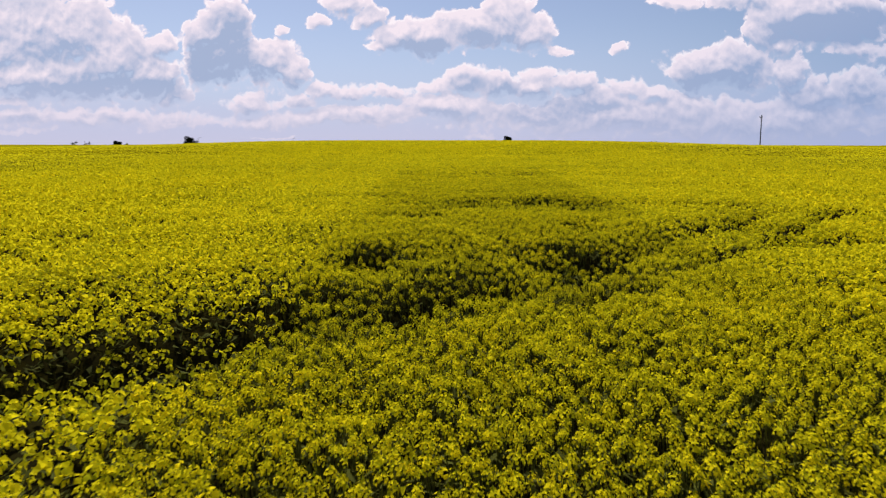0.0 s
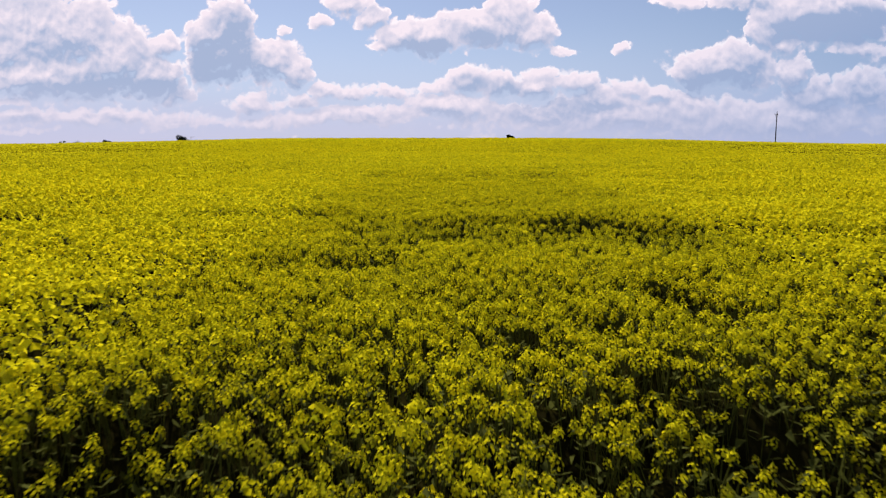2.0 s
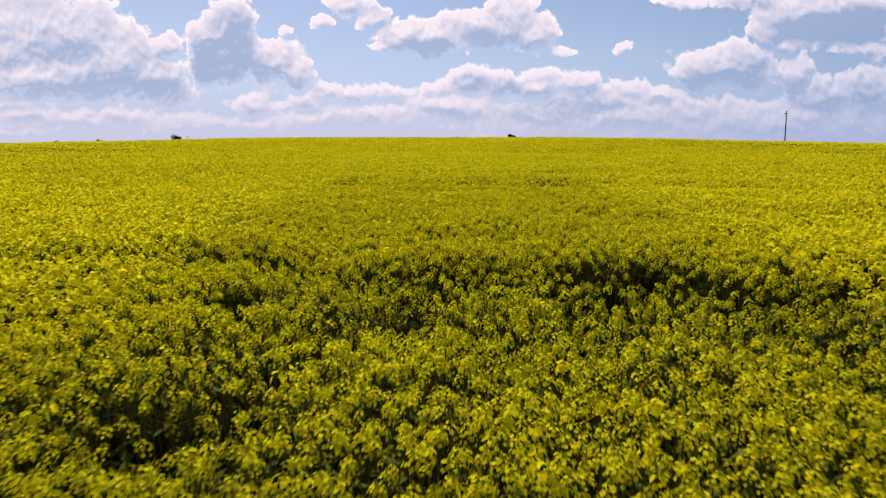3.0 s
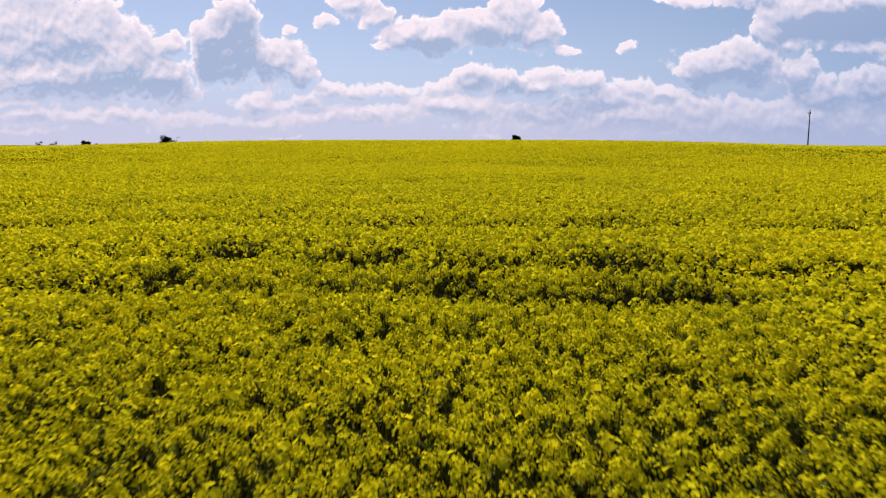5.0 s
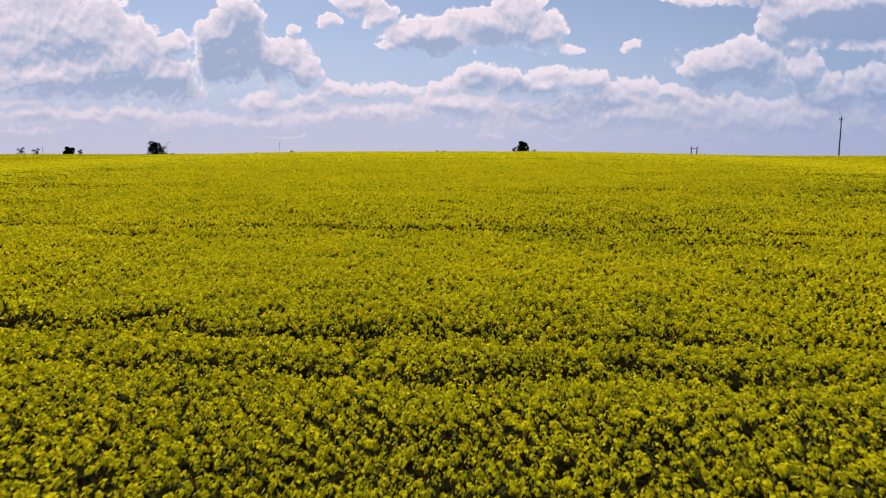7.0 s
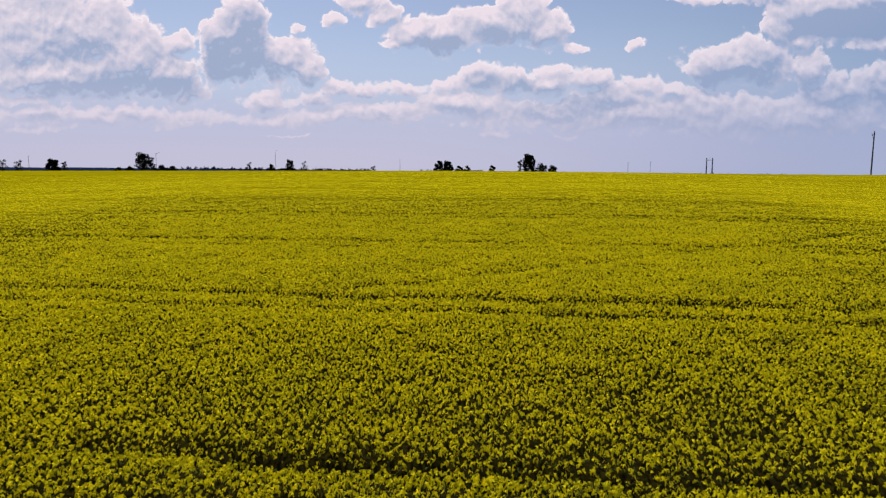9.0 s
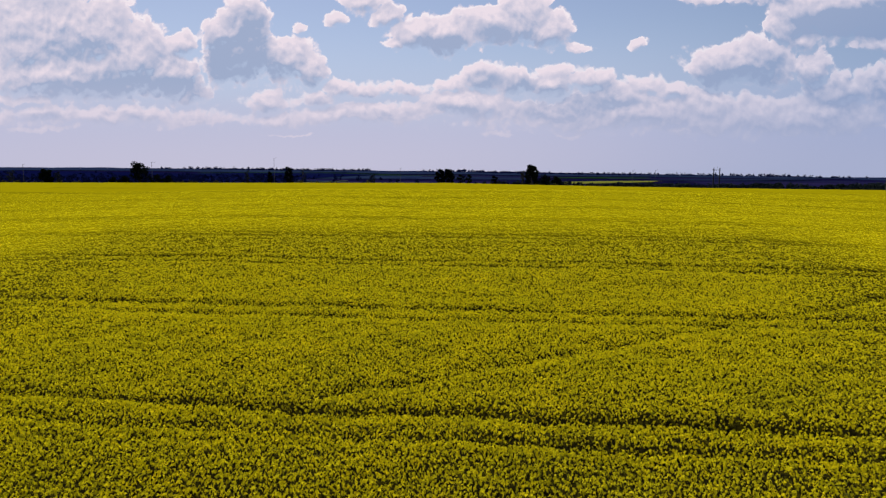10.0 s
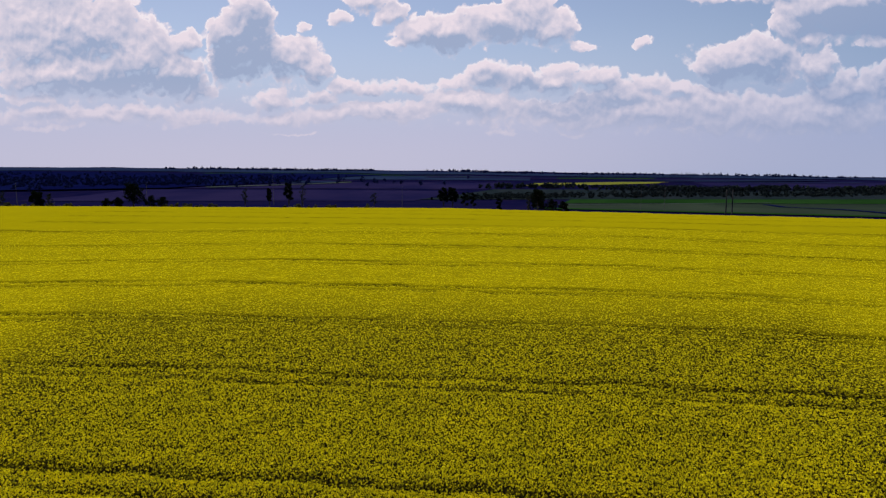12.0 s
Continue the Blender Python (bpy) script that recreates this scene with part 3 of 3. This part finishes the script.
def canopy_z(x, y):
    """The leafy floor under the flowers, its shade put into its colour; far off it is the flowers themselves."""
    lower = 0.30 * (1 - 0.8 * step(12, 55, near_by(x, y)))
    rough = 0.10 * waves(x / 0.42, y / 0.37) + 0.06 * waves(x / 0.2 + 5, y / 0.19)
    return crop_z(x, y) - lower - 0.02 + rough * (1 - step(20, 60, near_by(x, y)))


crop = tagged(new("rape_crop"), "flowering yellow rapeseed crop over the whole field", "crop", kind="stuff")


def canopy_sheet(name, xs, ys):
    ob, pts = sheet(name, xs, ys, lambda a, b: canopy_z(a, np.minimum(b, field_end(a))), m_shaded_canopy)
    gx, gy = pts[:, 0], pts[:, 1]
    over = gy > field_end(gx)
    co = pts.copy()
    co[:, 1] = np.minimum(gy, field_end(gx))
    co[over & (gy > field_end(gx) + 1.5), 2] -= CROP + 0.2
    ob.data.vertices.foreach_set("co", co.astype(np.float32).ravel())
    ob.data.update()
    # Less bloom in the strips lets the near-black shade colour through.
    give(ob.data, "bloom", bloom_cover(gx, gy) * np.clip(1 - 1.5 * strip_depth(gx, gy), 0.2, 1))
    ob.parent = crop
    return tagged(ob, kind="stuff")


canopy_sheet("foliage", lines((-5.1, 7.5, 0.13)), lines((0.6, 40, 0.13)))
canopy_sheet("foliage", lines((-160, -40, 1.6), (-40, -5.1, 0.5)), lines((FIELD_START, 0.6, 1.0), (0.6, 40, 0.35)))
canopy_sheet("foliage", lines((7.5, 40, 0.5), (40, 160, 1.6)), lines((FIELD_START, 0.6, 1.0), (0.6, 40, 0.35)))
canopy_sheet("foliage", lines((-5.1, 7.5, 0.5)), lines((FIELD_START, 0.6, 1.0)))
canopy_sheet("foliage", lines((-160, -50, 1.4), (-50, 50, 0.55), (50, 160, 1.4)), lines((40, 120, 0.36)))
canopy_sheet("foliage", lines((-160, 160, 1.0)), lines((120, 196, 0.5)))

heads = [flower_head(16, random.Random(k), 0.0100, True, True) for k in range(9)]
simple = [flower_head(5, random.Random(20 + k), 0.0190, False, False) for k in range(8)]
tufts = [tuft(random.Random(40 + k), 2, 0.018, 0.027) for k in range(8)]
scraps = [tuft(random.Random(60 + k), 1, 0.0, 0.047, 0.45) for k in range(6)]
three = (m_petal, m_bud, m_stem)


def sow(templates, spacing, reach, nearest, farthest, scale, drop, hue=0.5, blur=0.2):
    x, y = scatter(spacing, *reach, rng)
    d = near_by(x, y) * np.exp(rng.normal(0, blur, len(x)))
    k = (y < field_end(x)) & (d >= nearest) & (d < farthest)
    part = crop_part("flower_heads", templates, x[k], y[k], rng, scale, three, drop, hue)
    tagged(part, kind="stuff").parent = crop


sow(heads, 0.067, (-6, 8, 1.4, 42), 0, 4.0, 1.07, 0.18, 0.40, 0.05)
sow(simple, 0.076, (-16, 18, 1, 66), 4.0, 8.6, 1.17, 0.18, 0.44, 0.10)
sow(tufts, 0.077, (-30, 32, 1, 90), 8.6, 23, 1.12, 0.16, 0.42)
sow(scraps, 0.128, (-75, 77, 1, 140), 23, 60, 0.98, 0.07, 0.30, 0.45)
sow(scraps, 0.2, (-30, 32, -32, 1.4), 0, 99, 1.2, 0.16, 0.4)


def leaf_layer():
    """Grey-green leaves and side shoots under the flowers, along the line of flight."""
    x, y = scatter(0.09, -9, 11, 1.2, 50, rng)
    d = near_by(x, y) * np.exp(rng.normal(0, 0.2, len(x)))
    x, y = x[d < 8.0], y[d < 8.0]
    blades = []
    for k in range(6):
        r = random.Random(80 + k)
        tris = []
        for q in range(2):
            a = q * 3.0 + r.uniform(-0.6, 0.6)
            way = np.array([math.cos(a), math.sin(a), r.uniform(0.1, 0.9)])
            wide = np.array([-math.sin(a), math.cos(a), r.uniform(-0.3, 0.3)]) * r.uniform(0.016, 0.028)
            tris.append((-way * 0.02, way * 0.055 + wide, way * 0.075 - wide * 0.7))
        blades.append((np.array(tris), np.full(2, 2)))
    part = crop_part("leaves", blades, x, y, rng, 1.0, three, 0.5, 0.45, 0.0)
    part.location.z = -0.12
    tagged(part, kind="stuff").parent = crop


leaf_layer()


# ---- fields, woods and tracks beyond the crest ----
land_patch("dirt_track", "strip of bare brown earth along the field's far edge", "track",
           [(-160, 196.5), (140, 179), (140, 182.5), (-160, 200)], m_track, 0.12, 40)
land_patch("wheat_field", "young green wheat field on the slope", "field", [(20, 215), (700, 190), (760, 520), (60, 420)], m_young, 0.25, 40)
land_patch("meadow", "pale green meadow strip across the valley slope", "field", [(62, 425), (760, 530), (800, 760), (120, 790)], m_meadow, 0.4, 30)
land_patch("wheat_field", "deep green wheat field in the valley", "field", [(120, 800), (900, 770), (1000, 1000), (160, 960)], m_young, 0.5, 30)
land_patch("rape_field", "distant strip of flowering rape in the valley", "field", [(140, 1480), (480, 1640), (590, 1880), (190, 1700)], m_far_rape, 1.2, 30)
land_patch("ploughed_field", "ploughed field on the far slope, haze blue mixed into its brown", "field", [(-560, 820), (-60, 860), (-20, 1180), (-620, 1230)], m_hazy_plough, 0.6, 30)
land_patch("ploughed_field", "ploughed field on the far slope, haze blue mixed into its brown", "field", [(-640, 1270), (60, 1250), (120, 1750), (-560, 1700)], m_hazy_plough, 0.8, 30)
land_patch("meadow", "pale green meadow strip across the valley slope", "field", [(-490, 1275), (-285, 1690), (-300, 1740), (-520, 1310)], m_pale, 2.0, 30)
land_patch("ploughed_field", "ploughed field on the far slope, haze blue mixed into its brown", "field", [(520, 1350), (1200, 1300), (1500, 1900), (620, 1800)], m_hazy_plough, 1.0, 30)
land_patch("meadow", "fallow land on the far slope, coloured haze blue", "field", [(-480, 1900), (200, 1960), (260, 2500), (-620, 2400)], m_hazy_fallow, 1.5, 30)
land_patch("woodland", "wooded hillside across the valley, coloured dark blue for haze and shade", "woodland", [(-1500, 900), (-560, 1235), (-300, 2500), (-2400, 2500)], m_hazy_wood_floor, 3.2, 40)
land_patch("pasture", "rough dark pasture under the valley scrub", "field", [(-60, 905), (960, 960), (1200, 1340), (60, 1250)], m_scrub_floor, 0.7, 30)
land_patch("ditch", "dark overgrown ditch through the green fields", "ditch", [(332, 760), (292, 480), (300, 478), (340, 758)], m_hazy_wood_floor, 0.8, 20)
land_patch("farm_track", "pale track between the green valley fields", "track", [(100, 737), (365, 801), (364, 811), (100, 747)], m_pale, 0.75, 20)
land_patch("farm_road", "pale farm road on the far slope", "road", [(392, 1380), (432, 1250), (440, 1254), (400, 1386)], m_pale, 1.6, 12)

# The ridge colour carries the haze of distance.
land_patch("ridge_fields", "fields along the far ridge, haze put into their blue-grey colour", "field", [(-2600, 2750), (2600, 2750), (3000, 3480), (-3000, 3480)], m_hazy_fallow, 2.5, 40)
strip_rng = random.Random(5)
for k in range(12):             # narrow parcels across the far slopes
    x, y = strip_rng.uniform(-1300, 1300), strip_rng.uniform(1350, 2600)
    w, d, tilt = strip_rng.uniform(180, 420), strip_rng.uniform(40, 130), strip_rng.uniform(-60, 60)
    mat, label = strip_rng.choice(((m_hazy_fallow, "fallow parcel on the far slope, coloured haze blue"), (m_hazy_plough, "ploughed parcel on the far slope, coloured dark blue for haze"), (m_young, "dark green parcel on the far slope")))
    land_patch("far_parcel", label, "field", [(x - w, y - tilt), (x + w, y + tilt), (x + w, y + d + tilt), (x - w, y + d - tilt)], mat, 1.8 + 0.15 * k, 14)


def part(name, points, faces, size, mat, parent, label=""):
    """One mesh object under a thing."""
    me = mesh_from(name, np.asarray(points, float), np.asarray(faces), size)
    me.materials.append(mat)
    ob = new(name, me)
    ob.parent = parent
    return tagged(ob, label)


def tubes(paths, sides=6):
    """Tapered round limbs: each path is a list of (point, radius)."""
    pts, faces = [], []
    for path in paths:
        base = len(pts)
        for k, (p, r) in enumerate(path):
            a, b = path[max(k - 1, 0)][0], path[min(k + 1, len(path) - 1)][0]
            way = (Vector(b) - Vector(a)).normalized()
            s = way.cross(Vector((0.31, 0.95, 0.1))).normalized()
            o = way.cross(s)
            for q in range(sides):
                t = q * 2 * math.pi / sides
                pts.append(Vector(p) + (s * math.cos(t) + o * math.sin(t)) * r)
        for k in range(len(path) - 1):
            for q in range(sides):
                i, j = base + k * sides + q, base + k * sides + (q + 1) % sides
                faces.append((i, j, j + sides, i + sides))
        for ring in (base, base + (len(path) - 1) * sides):
            for q in range(1, sides - 1, 2):
                faces.append((ring, ring + q, ring + q + 1, ring + (q + 2) % sides))
    return np.array([list(p) for p in pts]), faces


def leaf_cloud(centres, radii, per, size, rnd):
    """Leaf scraps thickest on the outside of each clump."""
    c = np.repeat(np.array(centres, float), per, 0)
    r = np.repeat(np.array(radii, float), per)
    w = rnd.normal(0, 1, (len(c), 3))
    w /= np.linalg.norm(w, axis=1)[:, None]
    p = c + w * (r * rnd.uniform(0.45, 1.05, len(c)))[:, None] * np.array([1, 1, 0.85])
    a = rnd.normal(0, 1, (len(c), 3))
    a /= np.linalg.norm(a, axis=1)[:, None]
    b = np.cross(a, rnd.normal(0, 1, (len(c), 3)))
    b /= np.linalg.norm(b, axis=1)[:, None]
    s = (size * rnd.uniform(0.6, 1.3, len(c)))[:, None]
    quads = np.stack([p - a * s, p - b * s * 0.6, p + a * s, p + b * s * 0.6], 1)
    return quads.reshape(-1, 3), np.arange(len(quads) * 4).reshape(-1, 4)


def tree(kind, x, y, height, width, seed, label):
    """A field tree: tapered trunk, limbs and a crown of many small leaves with gaps."""
    rnd = np.random.default_rng(seed)
    root = tagged(new({"bush": "bush"}.get(kind, "tree")), label, {"bush": "bush"}.get(kind, "tree"))
    root.location = (x, y, float(ground_z(x, y)) - 0.05)
    r = width / 2 * (1.2 if kind == "bush" else 0.95)
    low = 0.12 if kind == "bush" else 0.28
    limbs, centres, radii = [], [], []
    trunk = [((0, 0, -0.2), 0.035 * height), ((rnd.normal(0, 0.04) * height, 0, height * 0.35), 0.024 * height), ((rnd.normal(0, 0.05) * height, 0, height * 0.75), 0.009 * height)]
    count = {"bush": 7, "tree": 13, "sparse": 9}[kind]
    for k in range(count):
        a, up = k * 2.4 + rnd.uniform(-0.5, 0.5), low + (0.9 - low) * (k + 0.5) / count
        reach = r * (0.55 + 0.45 * math.sin(math.pi * min(1, (up - low) / (1 - low) * 1.05 + 0.12))) * rnd.uniform(0.55, 1.0)
        tip = (math.cos(a) * reach * 0.8, math.sin(a) * reach * 0.8, height * up)
        start = (0, 0, height * max(0.1, up - 0.22))
        limbs.append([(start, 0.010 * height), (((start[0] + tip[0]) / 2, (start[1] + tip[1]) / 2, (start[2] + tip[2]) / 2 + 0.02 * height), 0.007 * height), (tip, 0.003 * height)])
        centres.append(tip)
        radii.append((0.30 if kind != "sparse" else 0.28) * r * rnd.uniform(0.75, 1.25) + 0.03 * height)
    if kind != "sparse":
        centres += [(0, 0, height * 0.6), (0, 0, height * 0.82)]
        radii += [r * 0.36, r * 0.28]
    stem = part("trunk", *tubes([trunk]), 4, m_bark, root)
    for limb in limbs:
        part("branch", *tubes([limb]), 4, m_bark, stem)
    per = {"bush": 140, "tree": 150, "sparse": 75}[kind]
    part("crown", *leaf_cloud(centres, radii, per, {"bush": 0.15, "tree": 0.20, "sparse": 0.11}[kind], rnd), 4,
         m_twig_leaf if kind == "sparse" else m_leaf, root)
    return root


GROWTH = (
    ("sparse", -115.0, 200.0, 4.8, 2.3), ("sparse", -110.9, 200.0, 4.5, 2.3), ("tree", -100.5, 198.0, 4.6, 3.2), ("sparse", -98.9, 200.0, 4.2, 2.0),
    ("bush", -87.5, 205.0, 2.5, 2.6), ("bush", -84.5, 205.0, 2.7, 2.9), ("tree", -81.7, 207.0, 6.5, 6.0), ("bush", -77.2, 207.0, 3.2, 3.0), ("bush", -74.2, 207.0, 2.9, 3.4),
    ("sparse", -60.9, 230.0, 5.5, 2.1), ("tree", -59.9, 250.0, 6.1, 1.7),
)
GROWTH += (
    ("tree", -55.2, 256.0, 8.2, 3.4), ("sparse", -50.6, 256.0, 7.8, 2.9), ("sparse", -23.3, 230.0, 4.3, 2.4), ("tree", -3.2, 232.0, 6.0, 3.3), ("tree", -0.7, 233.0, 6.0, 3.3),
    ("bush", 2.8, 232.0, 4.5, 2.4), ("bush", 5.3, 232.0, 4.6, 1.9), ("bush", 11.1, 200.0, 3.3, 1.5), ("sparse", 16.9, 188.0, 4.6, 1.4), ("tree", 19.0, 188.0, 5.9, 3.8),
    ("bush", 22.0, 188.0, 3.6, 3.2), ("bush", 24.6, 188.0, 3.3, 2.6),
)
LABELS = {"tree": "dark leafy field tree with a full rounded crown", "sparse": "thin half-bare young tree beside the field", "bush": "low dark green bush at the field's far edge"}
for k, (kind, x, y, height, width) in enumerate(GROWTH):
    tree(kind, x, y, height, width, 100 + k, LABELS[kind])


# ---- poles ----
def box(cx, cy, cz, sx, sy, sz):
    p = [(cx + a * sx / 2, cy + b * sy / 2, cz + c * sz / 2) for c in (-1, 1) for b in (-1, 1) for a in (-1, 1)]
    return p, [(0, 2, 3, 1), (4, 5, 7, 6), (0, 1, 5, 4), (2, 6, 7, 3), (0, 4, 6, 2), (1, 3, 7, 5)]


def utility_pole(x, y, height, label, arm=1.7, turn=0.0, legs=(0.0,), girth=0.14):
    """A round tapered pole, a crossarm with brace and three insulators."""
    root = tagged(new("utility_pole"), label, "pole")
    root.location, root.rotation_euler = (x, y, float(ground_z(x, y)) - 0.1), (0, 0, turn)
    for at in legs:
        part("post", *tubes([[((at, 0, 0), girth), ((at, 0, height * 0.5), girth * 0.85), ((at, 0, height), girth * 0.68)]], 10), 4, m_pole, root)
    crossarm = part("crossarm", *box(0, 0.12, height - 0.55, arm, 0.09, 0.11), 4, m_metal, root, "grey steel crossarm")
    if len(legs) == 1:
        for s in (-1, 1):
            part("brace", *tubes([[((0, 0.12, height - 1.2), 0.022), ((s * arm * 0.36, 0.12, height - 0.6), 0.022)]], 5), 4, m_metal, root)
    for at in (-arm * 0.45, 0.0, arm * 0.45):
        z = height - 0.49 if at else height
        part("insulator", *tubes([[((at, 0.12 if at else 0, z), 0.02), ((at, 0.12 if at else 0, z + 0.08), 0.055), ((at, 0.12 if at else 0, z + 0.14), 0.03), ((at, 0.12 if at else 0, z + 0.19), 0.045)]], 8), 4, m_china, crossarm)
    return root


utility_pole(75.7, 153.0, 8.8, "dark weathered utility pole with a steel crossarm", 1.5, 0.7)
utility_pole(67.5, 205.0, 6.4, "two-legged dark utility pole with a top crossbar", 2.2, 0.15, (-0.8, 0.8), 0.17)


def slim_pole(x, y, height, arm):
    root = tagged(new("slim_pole"), "thin grey pole in the distance behind the crest", "pole", "row of thin poles")
    root.location = (x, y, float(ground_z(x, y)) - 0.1)
    part("post", *tubes([[((0, 0, 0), 0.06), ((0, 0, height), 0.04)]], 8), 4, m_metal, root)
    part("crossarm", *tubes([[((-0.1, 0, height - 0.2), 0.03), ((arm, 0, height + 0.1), 0.025)]], 6), 4, m_metal, root)


for x, y, height, arm in ((-128.6, 230, 7.0, 0.5), (-82.1, 215, 6.7, 1.1), (-58.5, 250, 10.2, 0.9), (-15.1, 230, 5.8, 0.4), (55.8, 240, 6.9, 0.5), (62.8, 240, 7.2, 0.6)):
    slim_pole(x, y, height, arm)


# ---- woods, hedges and scrub in the valley ----
def wood(name, label, spots, low, high, seed, per=32, leaf=None):
    """Many far trees in one mesh: ragged crowns over short stems."""
    rnd = np.random.default_rng(seed)
    spots = np.array(spots)
    h = rnd.uniform(low, high, len(spots))
    z = ground_z(spots[:, 0], spots[:, 1])
    centres, radii = [], []
    for k in range(5):
        a = rnd.uniform(0, 6.3, len(spots))
        centres.append(np.stack([spots[:, 0] + np.cos(a) * h * 0.22, spots[:, 1] + np.sin(a) * h * 0.22, z + h * (0.3 + 0.11 * k)], -1))
        radii.append(h * rnd.uniform(0.17, 0.3, len(spots)))
    pts, faces = leaf_cloud(np.concatenate(centres), np.concatenate(radii), per // 5 + 1, (low + high) * 0.095, rnd)
    me = mesh_from(name, pts, faces, 4)
    me.materials.append(leaf or m_hazy_leaf)
    return tagged(new(name, me), label, "trees", kind="stuff")


def band(x0, y0, x1, y1, count, spread, seed):
    rnd = np.random.default_rng(seed)
    t = rnd.random(count)
    return [(x0 + (x1 - x0) * a + b, y0 + (y1 - y0) * a + c) for a, b, c in zip(t, rnd.normal(0, spread, count), rnd.normal(0, spread, count))]


wood("hedgerow_trees", "dark belt of trees and scrub along the valley floor",
     band(-20, 900, 130, 960, 60, 12, 2) + band(40, 985, 430, 1080, 330, 30, 1) + band(420, 1070, 900, 1100, 320, 30, 3) + band(130, 1300, 420, 1420, 80, 22, 4), 4, 9, 11, 45, m_scrub)
wood("hedgerow_trees", "dark belt of trees and scrub along the valley floor",
     band(300, 1210, 640, 1290, 240, 30, 5) + band(640, 1180, 1100, 1250, 240, 32, 6) + band(60, 1290, 240, 1350, 60, 14, 21), 7, 14, 12, 45, m_scrub)
wood("hillside_wood", "wood covering the far slope, coloured dark blue for haze", band(-1700, 1900, -420, 1760, 700, 190, 7) + band(-1300, 1250, -600, 1500, 320, 110, 8), 8, 14, 13, 36)
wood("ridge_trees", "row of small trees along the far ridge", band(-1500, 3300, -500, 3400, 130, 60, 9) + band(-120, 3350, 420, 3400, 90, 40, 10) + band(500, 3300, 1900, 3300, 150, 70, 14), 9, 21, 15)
wood("verge_shrubs", "pale dry shrubs and weeds along the field's far edge",
     band(-116, 200, -94, 199, 26, 1.3, 31) + band(-74, 199, -58, 198, 14, 1.2, 32) + band(-40, 196, -18, 195, 12, 1.2, 33), 0.9, 1.9, 34, 60, m_verge)
